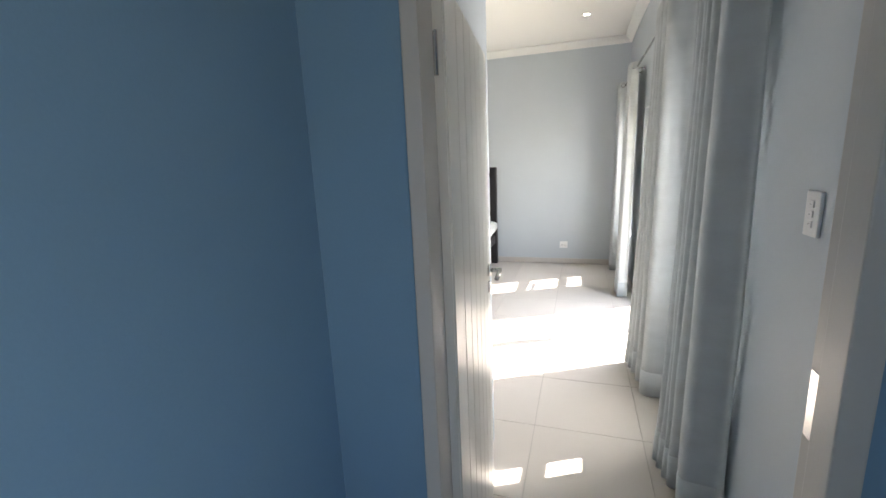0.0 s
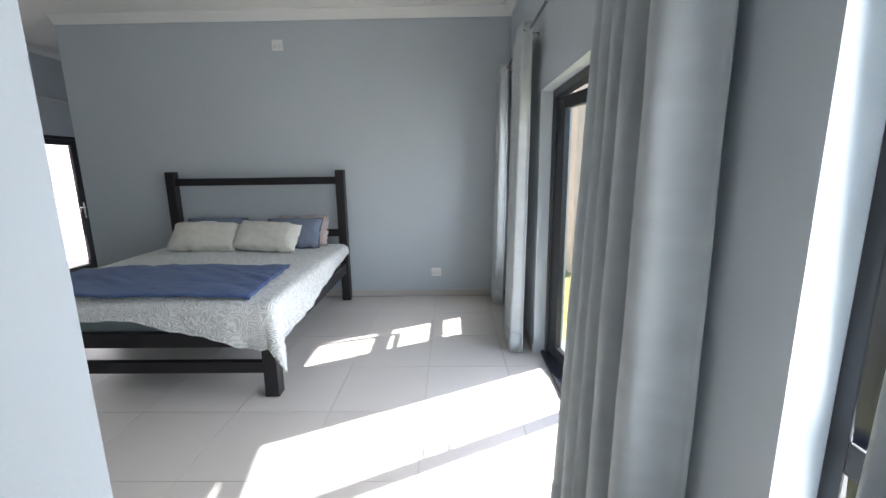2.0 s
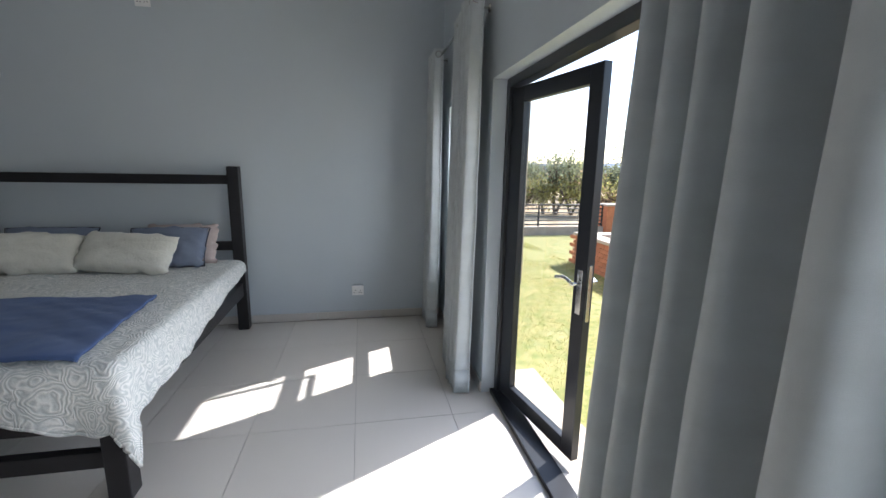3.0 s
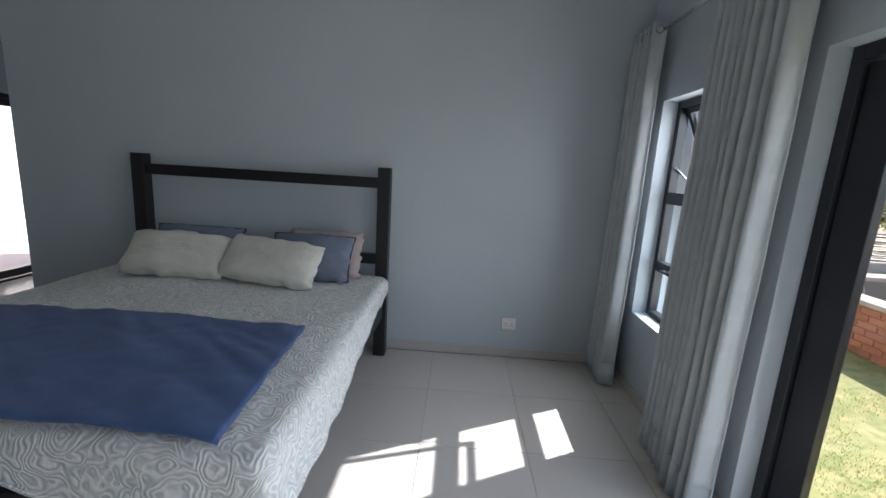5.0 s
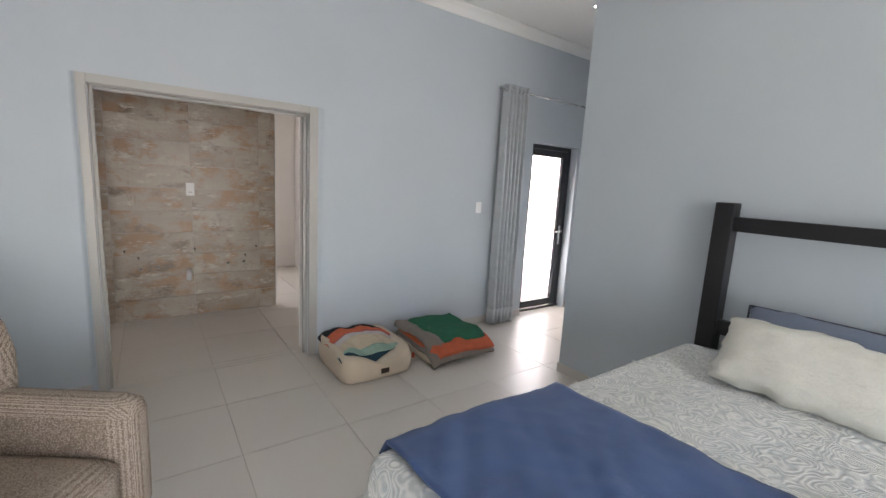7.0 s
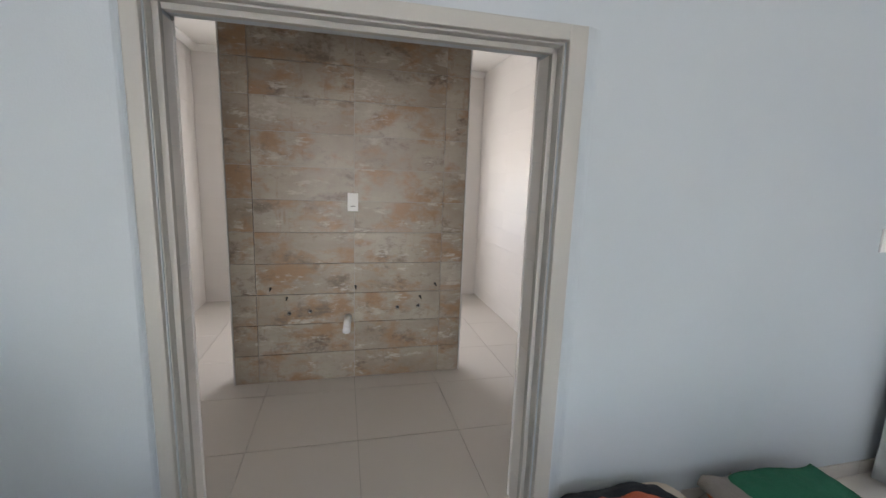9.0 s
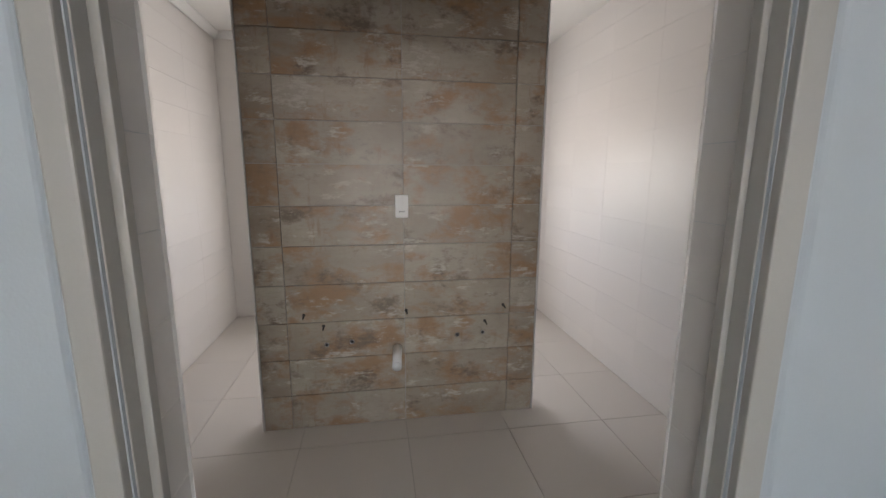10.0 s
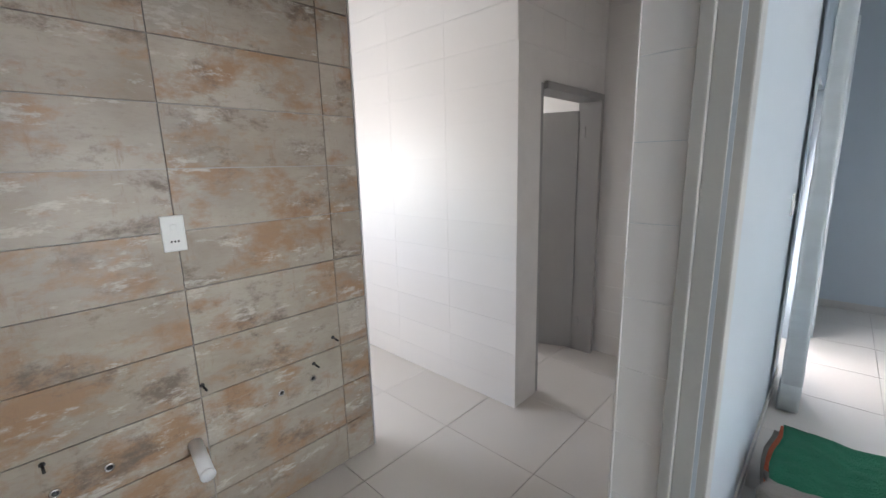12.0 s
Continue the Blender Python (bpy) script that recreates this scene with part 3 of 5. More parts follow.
def bed():
    h = holder("bed", (-1.95, 5.7, 0), "black-stained wooden double bed frame against the wall", "bed")
    h.location = (0, 0, 0)
    P = 0.095
    xs, yf, yb = (-2.945, -0.955), 4.655, 6.735

    def post(x, y, z1):
        bm = bmesh.new()
        box(bm, x - P / 2, x + P / 2, y - P / 2, y + P / 2, 0.0, z1, 0.006)
        part("leg", bm, DARK_WOOD, h)
    for x in (xs[0] + P / 2, xs[1] - P / 2):
        post(x, yb, 1.50)
        post(x, yf, 0.52)
    a, b = xs[0] + P, xs[1] - P
    for name, x0, x1, y0, y1, z0, z1 in (
            ("head_rail", a, b, yb - 0.025, yb + 0.025, 1.345, 1.425), ("head_rail", a, b, yb - 0.025, yb + 0.025, 0.755, 0.835),
            ("foot_rail", a, b, yf - 0.025, yf + 0.025, 0.35, 0.45), ("foot_rail", a, b, yf - 0.025, yf + 0.025, 0.165, 0.245),
            ("side_rail", xs[0] + 0.025, xs[0] + 0.07, yf + P / 2, yb - P / 2, 0.33, 0.45), ("side_rail", xs[1] - 0.07, xs[1] - 0.025, yf + P / 2, yb - P / 2, 0.33, 0.45)):
        bm = bmesh.new()
        box(bm, x0, x1, y0, y1, z0, z1, 0.004)
        part(name, bm, DARK_WOOD, h)
    for i in range(9):
        y = 4.85 + i * 0.21
        bm = bmesh.new()
        box(bm, xs[0] + 0.072, xs[1] - 0.072, y, y + 0.09, 0.385, 0.405, 0.003)
        part("slat", bm, DARK_WOOD, h)
    bm = bmesh.new()
    box(bm, xs[0] + 0.075, xs[1] - 0.075, yf + 0.06, yb - 0.06, 0.406, 0.655, 0.05)
    mat_ob = thing("mattress", bm, mat("grey_mattress_ticking", (0.30, 0.36, 0.36), 0.9, var=0.06, bump=0.2, bump_scale=120), "grey-green fabric mattress on the bed frame", "mattress", smooth=True)
    return h


bed()


def coverlet():
    """A quilted bedspread: flat on the mattress, falling over both sides and the foot, lowest at the corners."""
    x0, x1, y0, y1, zt = -2.93, -0.99, 4.66, 6.62, 0.672
    drop_side, drop_foot, rad = 0.31, 0.33, 0.055
    nx, ny = 110, 100
    rows = []
    for j in range(ny + 1):
        row = []
        v = (y0 - drop_foot) + (y1 - y0 + drop_foot) * j / ny
        for i in range(nx + 1):
            u = (x0 - drop_side) + (x1 - x0 + 2 * drop_side) * i / nx
            ox = max(x0 - u, 0) + max(u - x1, 0)
            if u < x0:
                ox *= 0.50
            else:
                low = min(1, max(0, (y1 - v) / (y1 - y0)))
                ox *= 0.40 + 0.60 * low * low * (3 - 2 * low)
            k = min(1, max(0, ((u - x0) / (x1 - x0) - 0.48) / 0.50))
            oy = max(y0 - v, 0) * (0.44 + 0.56 * k * k * (3 - 2 * k))
            d = math.hypot(ox, oy)
            cx, cy = min(max(u, x0), x1), max(v, y0)
            sx = -1 if u < x0 else 1
            if d > 0:
                dx, dy = sx * ox / d, -oy / d
                arc = rad * math.pi / 2
                if d < arc:
                    t = d / rad
                    out, fall = rad * math.sin(t), rad * (1 - math.cos(t))
                else:
                    out, fall = rad, rad + d - arc
                flare = max(0, d - arc)
                along = (cy if ox > oy else cx)
                wave = 0.020 * math.sin(along * 13 + 0.8 * math.sin(along * 5)) + 0.012 * math.sin(along * 29)
                out += flare * (0.08 + 2.0 * wave) + 0.25 * flare * min(ox, oy) / 0.26
                fall *= 1 + 0.06 * math.sin(along * 11 + 1) + 0.02 * math.sin(along * 41)
                x, y, z = cx + dx * out, cy + dy * out, zt - fall
            else:
                x, y, z = u, v, zt
            bulge = 0.018 * noise.noise(Vector((u * 2.2, v * 2.2, 0))) + 0.006 * noise.noise(Vector((u * 9, v * 9, 3)))
            edge = 0.035 * math.cos(math.pi * min(1, max(0, (x - x0) / (x1 - x0)) - 0.0) - math.pi / 2)
            if d == 0:
                z += bulge + edge * 0.6
            else:
                x += bulge * 0.5
                z += bulge * 0.5
            row.append((x, y, z))
        rows.append(row)
    bm = bmesh.new()
    cloth(bm, rows, 0.010)
    rim = [r[0] for r in rows[::-1]] + rows[0][1:] + [r[-1] for r in rows[1:]]
    spread = thing("bedspread", bm, PAISLEY, "white and grey-green quilted paisley bedspread draped over the bed", "bedspread", smooth=True)
    tube("hem", [Vector(p) for p in rim], 0.009, PAISLEY, spread, "quilted hem binding")
    return spread


coverlet()


def throw():
    x0, x1, y0, y1 = -3.03, -1.15, 4.67, 5.49
    rows = []
    for j in range(45):
        v = j / 44
        row = []
        for i in range(110):
            u = i / 109
            x = x0 + (x1 - x0) * u + 0.055 * (1 - v) * u
            y = y0 + (y1 - y0) * v - 0.055 * (1 - v) * u + 0.012 * math.sin(u * 9 + v * 2)
            edge = 0.021 * math.sin(math.pi * min(1, max(0, (x + 2.93) / 1.96)))
            z = 0.672 + 0.024 + edge + 0.018 * noise.noise(Vector((x * 2.2, y * 2.2, 0)))
            z += 0.022 * abs(noise.noise(Vector((x * 5 + y * 7, y * 1.5 - x, 7)))) ** 1.3 + 0.004 * noise.noise(Vector((x * 16, y * 16, 5)))
            z -= max(0, 4.66 - y) ** 2 / 0.13
            if x < -2.955:
                k = -2.955 - x
                z -= k * 1.0
                x = -2.955 - k * 0.55 - 0.02
            row.append((x, y, z))
        rows.append(row)
    bm = bmesh.new()
    cloth(bm, rows, 0.012)
    return thing("throw_blanket", bm, BLANKET_BLUE, "blue fleece throw laid across the foot of the bed", "blanket", smooth=True)


throw()


def pillow(name, w, h, t, m, material, label, trim=None, seed=0, flange=0.0):
    """A stuffed cushion: puffed in the middle, pinched at seams and corners."""
    k = 26
    bm = bmesh.new()
    sides = []
    for s in (1, -1):
        g = []
        for j in range(k + 1):
            r = []
            for i in range(k + 1):
                a, c = 2 * i / k - 1, 2 * j / k - 1
                puff = (max(0, 1 - a ** 4) * max(0, 1 - c ** 4)) ** 0.5
                pin = 1 - 0.055 * (a * a * c * c) - 0.035 * (1 - a * a) * c * c
                rag = 0.022 * noise.noise(Vector((a * 4 + seed, c * 4, 8))) * (abs(a) > 0.9 or abs(c) > 0.9)
                x, y = a * w / 2 * (1 - 0.05 * (1 - c * c) - 0.03 * c * c * a * a) + rag, c * h / 2 * pin + rag
                wr = 0.010 * noise.noise(Vector((a * 2.5 + seed, c * 2.5, s * 3))) + 0.006 * noise.noise(Vector((a * 7 + seed, c * 7, s)))
                r.append(bm.verts.new((x, y, s * (t / 2 * puff) + wr * puff)))
            g.append(r)
        sides.append(g)
        for j in range(k):
            for i in range(k):
                bm.faces.new((g[j][i], g[j][i + 1], g[j + 1][i + 1], g[j + 1][i]))
    bmesh.ops.remove_doubles(bm, verts=bm.verts, dist=0.0008)
    bm.transform(m)
    ob = thing(name, bm, material, label, "pillow", smooth=True)
    if trim:
        tb = bmesh.new()
        ring = []
        for i in range(80):
            q = i / 80 * 4
            s, f = int(q), 2 * (q % 1) - 1
            a, c = ((f, -1), (1, f), (-f, 1), (-1, -f))[s]
            pin = 1 - 0.055 * (a * a * c * c) - 0.035 * (1 - a * a) * c * c
            ring.append(m @ Vector((a * w / 2 * (1 - 0.05 * (1 - c * c)), c * h / 2 * pin, 0)))
        for i in range(80):
            rod(tb, ring[i], ring[(i + 1) % 80], 0.005, 5)
        p = part("piping", tb, trim, ob, "thin seam piping")
    return ob


def lean(x, y, z, tilt, turn=0, spin=0):
    return pose(x, y, z, tilt, 0, turn) @ pose(0, 0, 0, 0, 0, spin)


pillow("pillow", 0.70, 0.34, 0.18, lean(-2.31, 6.25, 0.842, 50, 4, -2), PILLOW_WHITE, "cream patterned cushion leaning on the pillows", None, 1)
pillow("pillow", 0.69, 0.34, 0.18, lean(-1.665, 6.24, 0.838, 50, -3, -4), PILLOW_WHITE, "cream patterned cushion in front of a slate pillow", None, 5)
pillow("pillow", 0.66, 0.38, 0.15, lean(-2.34, 6.49, 0.835, 58, 0, 0), PILLOW_BLUE, "slate blue pillow behind a cream cushion", PIPING, 9)
pillow("pillow", 0.60, 0.37, 0.15, lean(-1.47, 6.45, 0.84, 54, 0, 0), PILLOW_BLUE, "slate blue pillow with dark piping", PIPING, 13)
pillow("pillow", 0.58, 0.37, 0.13, lean(-1.41, 6.57, 0.842, 64, 0, 0), PILLOW_PINK, "dusty beige pillow at the headboard", None, 17)

# ---- curtains and rods ----


def curtain(y0, y1, z0, z1, x, folds, amp, seed, label, lining=0, hem=(0.0, 0.0), first=1.0):
    """An eyelet curtain along y. folds: the width of each wave; hem: how far the foot of either end stands out into the room;
    first: the depth of the first wave beside the others."""
    h = holder("curtain", (0, 0, 0), label, "curtain", "grey eyelet curtains")
    k = len(folds)
    cols, rws = k * 18, 30
    rnd = random.Random(seed)
    ph = [rnd.uniform(-0.6, 0.6) for _ in range(k + 2)]
    am = [first] + [rnd.uniform(0.8, 1.15) for _ in range(k + 1)]
    edge = [sum(folds[:i]) / sum(folds) for i in range(k + 1)]
    side = 1 if x > 0 else -1
    rows = []
    for j in range(rws + 1):
        v = j / rws
        z = z1 + (z0 - z1) * v
        row = []
        for i in range(cols + 1):
            f = i / cols * k
            n = int(min(f, k - 1e-6))
            q = f - n
            a = am[n] + (am[n + 1] - am[n]) * q
            y_in = q + 0.055 * math.sin(4 * math.pi * q) + 0.03 * v * ph[n] * math.sin(2 * math.pi * q)
            u = edge[n] + (edge[n + 1] - edge[n]) * y_in
            s = math.cos(2 * math.pi * q)
            s = math.copysign(abs(s) ** 0.75, s)
            yy = y0 + (y1 - y0) * u + 0.010 * v * ph[n] + 0.006 * noise.noise(Vector((i * 0.13, z * 1.7, seed + 5)))
            out = hem[0] + (hem[1] - hem[0]) * u
            xx = x + side * (amp * a * s * (0.80 + 0.25 * v) - out * v ** 1.3)
            xx += 0.012 * v * noise.noise(Vector((yy * 8, z * 1.5, seed))) + 0.004 * noise.noise(Vector((yy * 22, z * 4, seed)))
            row.append((xx, yy, z))
        rows.append(row)
    if lining:
        part("lining", cloth(bmesh.new(), [[(p[0] + 0.012 * side, p[1], p[2]) for p in q[-lining:]] for q in rows], 0.003), LINING, h, "cream lining", True)
    part("panel", cloth(bmesh.new(), rows, 0.005), CURTAIN, h, "", True)
    hem_rows = [[(p[0], p[1], p[2]) for p in rows[-1]], [(p[0], p[1], p[2]) for p in rows[-3]]]
    part("hem", cloth(bmesh.new(), hem_rows, 0.011), CURTAIN, h, "turned hem", True)
    for n in range(k):
        for q in (0.25, 0.75):
            yy = y0 + (y1 - y0) * (edge[n] + (edge[n + 1] - edge[n]) * q)
            m = pose(x, yy, z1 - 0.045, 90, 0, 0)
            part("eyelet", torus(bmesh.new(), 0.024, 0.005, m, 16, 6), CHROME, h, "steel eyelet", True)
    return h


def curtain_rod(y0, y1, x, z, wall):
    h = holder("curtain_rod", (0, 0, 0), "thin steel curtain rod on brackets", "curtain rod", "curtain rods")
    part("pole", rod(bmesh.new(), (x, y0, z), (x, y1, z), 0.011, 16), CHROME, h, "", True)
    for y in (y0, y1):
        bm = bmesh.new()
        bmesh.ops.create_uvsphere(bm, u_segments=12, v_segments=8, radius=0.019, matrix=Matrix.Translation((x, y, z)))
        part("finial", bm, CHROME, h, "", True)
    for y in (y0 + 0.12, y1 - 0.12):
        bm = rod(bmesh.new(), (x, y, z), (wall, y, z), 0.007, 10)
        rod(bm, (wall, y, z), (wall + (0.006 if wall < x else -0.006), y, z), 0.024, 16)
        part("bracket", bm, CHROME, h, "", True)


ZR, XR = 2.475, 0.80
curtain_rod(5.52, 6.80, XR, ZR, E)
curtain_rod(2.98, 5.50, XR, ZR, E)
curtain_rod(1.88, 2.96, XR, ZR, E)
EVEN = [1.0, 0.8, 1.1, 0.9, 1.0]
curtain(6.46, 6.82, 0.012, 2.52, XR - 0.03, EVEN, 0.045, 3, "grey woven curtain gathered beside the small window", hem=(0.03, 0.02))
curtain(5.54, 5.84, 0.012, 2.52, XR - 0.01, EVEN, 0.042, 4, "grey woven curtain gathered between window and glass door", hem=(0.03, 0.03))
curtain(5.24, 5.50, 0.012, 2.52, XR - 0.03, EVEN[:4], 0.048, 5, "grey woven curtain with cream lining beside the glass door", lining=9, hem=(0.03, 0.03))
curtain(3.06, 3.66, 0.012, 2.52, XR - 0.02, [1.7, 1.2, 0.7, 0.8, 0.8], 0.070, 6, "grey woven curtain gathered beside the open glass door", hem=(0.0, 0.08), first=1.15)
curtain(2.09, 2.53, 0.012, 2.52, XR - 0.01, [1.9, 1.0, 0.6, 0.8, 0.9], 0.066, 8, "grey woven curtain gathered by the entry window", hem=(0.0, 0.06), first=1.15)
# back door curtains hang along the west wall
curtain_rod(7.04, 8.98, W + 0.09, 2.50, W)
curtain(7.09, 7.42, 0.012, 2.545, W + 0.10, EVEN + [0.9], 0.045, 11, "grey woven curtain drawn aside at the back door")
curtain(8.56, 8.92, 0.012, 2.545, W + 0.10, EVEN + [0.9], 0.045, 12, "grey woven curtain drawn aside at the back door")

# ---- glass door and windows in the east wall ----


def bar(name, parent, x0, x1, y0, y1, z0, z1, material=BLACK_ALU, bev=0.004, label=""):
    bm = bmesh.new()
    box(bm, x0, x1, y0, y1, z0, z1, bev)
    return part(name, bm, material, parent, label)


def pane(parent, x, y0, y1, z0, z1):
    bm = bmesh.new()
    box(bm, x - 0.003, x + 0.003, y0, y1, z0, z1)
    p = part("pane", bm, GLASS, parent, "clear glass pane")
    p.visible_shadow = False
    return p


def lever(parent, at, along, out, label="steel lever handle", plate=True, curved=False):
    """A lever on a back plate: at is the spindle's place, along the lever's way, out away from the door."""
    at, along, out = Vector(at), Vector(along).normalized(), Vector(out).normalized()
    hd = part("handle", rod(bmesh.new(), at, at + out * 0.012, 0.026, 20), CHROME, parent, label, True)
    bm = rod(bmesh.new(), at, at + out * 0.055, 0.0095, 14)
    if curved:
        pts = [at + out * 0.05 + along * s + Vector((0, 0, 0.020 * math.sin(s * 22))) for s in (0, 0.02, 0.04, 0.06, 0.08, 0.10, 0.12, 0.135)]
    else:
        pts = [at + out * 0.05, at + out * 0.05 + along * 0.135]
    for a, c in zip(pts, pts[1:]):
        rod(bm, a, c, 0.0095, 14)
    part("lever", bm, CHROME, hd, "", True)
    return hd


def glass_door():
    h = holder("door_1", (0, 0, 0), "black aluminium glass door standing ajar to the garden", "door", kind="structure")
    x0, x1 = 0.975, 1.045
    y0, y1, zt = 3.43, 5.26, 2.05
    bar("frame_jamb", h, x0, x1, y1 - 0.055, y1 - 0.001, 0.03, zt - 0.001)
    bar("frame_jamb", h, x0, x1, y0 + 0.001, y0 + 0.055, 0.03, zt - 0.001)
    bar("frame_head", h, x0, x1, y0 + 0.056, y1 - 0.056, zt - 0.056, zt - 0.001)
    bar("threshold", h, x0 - 0.03, x1 + 0.02, y0 + 0.001, y1 - 0.001, -0.004, 0.028, BLACK_ALU, 0.004, "black aluminium threshold")
    leaf = holder("leaf", (1.015, 5.20, 0.0), "", "")
    leaf.parent = h
    leaf.rotation_euler = (0, 0, radians(10.5))
    L, S, zb = 0.752, 0.088, 0.045
    t, HS = 0.022, 0.122          # half thickness; the hinge stile is the broader one

    def lb(name, ya, yb, za, zc, label=""):
        bm = bmesh.new()
        box(bm, -t, t, -yb, -ya, za, zc, 0.004)
        return part(name, bm, BLACK_ALU, leaf, label)
    lb("stile", 0, HS, zb, 1.985)
    stile = lb("stile", L - S, L, zb, 1.985)
    lb("rail", HS, L - S, zb, zb + 0.085)
    lb("rail", HS, L - S, 1.90, 1.985)
    bm = bmesh.new()
    box(bm, -0.003, 0.003, -(L - S), -HS, zb + 0.085, 1.90)
    g = part("pane", bm, GLASS, leaf, "clear glass pane")
    g.visible_shadow = False
    for side in (-1, 1):
        bm = bmesh.new()
        box(bm, side * t, side * (t + 0.006), -(L - 0.022), -(L - 0.058), 0.83, 1.05, 0.002) if side > 0 else box(bm, side * (t + 0.006), side * t, -(L - 0.022), -(L - 0.058), 0.83, 1.05, 0.002)
        bm2 = bm
        at = Vector((side * t, -(L - 0.04), 0.985))
        rod(bm2, at, at + Vector((side * 0.055, 0, 0)), 0.009, 12)
        pts = [at + Vector((side * 0.05, s, 0.016 * math.sin(s * 30) + 0.25 * s * s * 4)) for s in (0, 0.025, 0.05, 0.075, 0.10, 0.125)]
        for a, c in zip(pts, pts[1:]):
            rod(bm2, a, c, 0.0085, 12)
        part("handle", bm2, CHROME, leaf, "steel lever handle on a narrow plate", True)
    bm = bmesh.new()
    box(bm, -0.010, 0.010, -(L + 0.003), -(L - 0.001), 0.80, 1.08, 0.001)
    part("lock_plate", bm, CHROME, leaf, "steel lock plate")


glass_door()


def slim_window(name, y0, y1, label):
    h = holder(name, (0, 0, 0), label, "window", kind="structure")
    x0, x1, zb, zt = 0.985, 1.045, 0.565, 2.05
    f = 0.045
    bar("frame_jamb", h, x0, x1, y1 - f, y1 - 0.001, zb + 0.001, zt - 0.001)
    bar("frame_jamb", h, x0, x1, y0 + 0.001, y0 + f, zb + 0.001, zt - 0.001)
    bar("frame_head", h, x0, x1, y0 + f, y1 - f, zt - f, zt - 0.001)
    bar("frame_foot", h, x0, x1, y0 + f, y1 - f, zb + 0.001, zb + f)
    bar("transom", h, x0, x1, y0 + f, y1 - f, 0.905, 0.975)
    bar("transom", h, x0, x1, y0 + f, y1 - f, 1.375, 1.455)
    pane(h, 1.015, y0 + f, y1 - f, zb + f, 0.905)
    pane(h, 1.015, y0 + f, y1 - f, 0.975, 1.375)
    sash = holder("sash", (1.03, (y0 + y1) / 2, zt - f), "", "")
    sash.parent = h
    sash.rotation_euler = (0, radians(-24), 0)
    hw, hh = (y1 - y0) / 2 - f - 0.003, zt - f - 1.455
    for a in ((-hw, -hw + 0.032, -hh, 0), (hw - 0.032, hw, -hh, 0), (-hw, hw, -0.032, 0), (-hw, hw, -hh, -hh + 0.032)):
        bm = bmesh.new()
        box(bm, -0.014, 0.014, a[0], a[1], a[2], a[3], 0.003)
        part("sash_bar", bm, BLACK_ALU, sash)
    bm = bmesh.new()
    box(bm, -0.003, 0.003, -hw + 0.03, hw - 0.03, -hh + 0.03, -0.03)
    g = part("pane", bm, GLASS, sash, "clear glass pane")
    g.visible_shadow = False
    bm = rod(bmesh.new(), (1.0, y1 - f - 0.012, 1.62), (1.15, y1 - f - 0.012, 1.50), 0.007, 8)
    part("stay", bm, CHROME, h, "steel friction stay", True)
    bm = bmesh.new()
    box(bm, 0.972, 0.986, (y0 + y1) / 2 - 0.02, (y0 + y1) / 2 + 0.02, 0.925, 0.955, 0.003)
    rod(bm, (0.972, (y0 + y1) / 2, 0.945), (0.955, (y0 + y1) / 2 + 0.09, 0.935), 0.007, 10)
    part("catch", bm, CHROME, h, "steel window catch", True)
    bm = bmesh.new()
    box(bm, E - 0.002, 0.984, y0 + 0.001, y1 - 0.001, zb + 0.0005, zb + 0.012, 0.003)
    part("sill", bm, REVEAL, h, "pale plastered inner sill")


slim_window("window_1", 5.98, 6.53, "slim black aluminium window with its top vent open")
slim_window("window_2", 2.29, 2.83, "slim black aluminium window by the entry")

# ---- back door ----


def back_door():
    h = holder("door_2", (0, 0, 0), "black aluminium back door with one glass pane", "door", kind="structure")
    xa, xb = -5.455, -5.395
    y0, y1, zt = 7.66, 8.46, 2.03
    bar("frame_jamb", h, xa, xb, y0 + 0.001, y0 + 0.05, 0.02, zt - 0.001)
    bar("frame_jamb", h, xa, xb, y1 - 0.05, y1 - 0.001, 0.02, zt - 0.001)
    bar("frame_head", h, xa, xb, y0 + 0.05, y1 - 0.05, zt - 0.05, zt - 0.001)
    bar("threshold", h, xa - 0.02, xb + 0.02, y0 + 0.001, y1 - 0.001, -0.004, 0.02)
    bar("stile", h, xa + 0.008, xb - 0.004, y0 + 0.052, y0 + 0.13, 0.03, zt - 0.052)
    bar("stile", h, xa + 0.008, xb - 0.004, y1 - 0.13, y1 - 0.052, 0.03, zt - 0.052)
    bar("rail", h, xa + 0.008, xb - 0.004, y0 + 0.131, y1 - 0.131, 0.03, 0.115)
    bar("rail", h, xa + 0.008, xb - 0.004, y0 + 0.131, y1 - 0.131, zt - 0.13, zt - 0.052)
    pane(h, (xa + xb) / 2, y0 + 0.13, y1 - 0.13, 0.115, zt - 0.13)
    bm = bmesh.new()
    box(bm, xb - 0.004, xb + 0.004, y1 - 0.108, y1 - 0.072, 0.82, 1.06, 0.002)
    rod(bm, (xb, y1 - 0.09, 0.99), (xb + 0.05, y1 - 0.09, 0.99), 0.009, 12)
    rod(bm, (xb + 0.048, y1 - 0.09, 0.99), (xb + 0.048, y1 - 0.215, 0.985), 0.0085, 12)
    part("handle", bm, CHROME, h, "steel lever handle with key", True)


back_door()

# ---- entry door ----


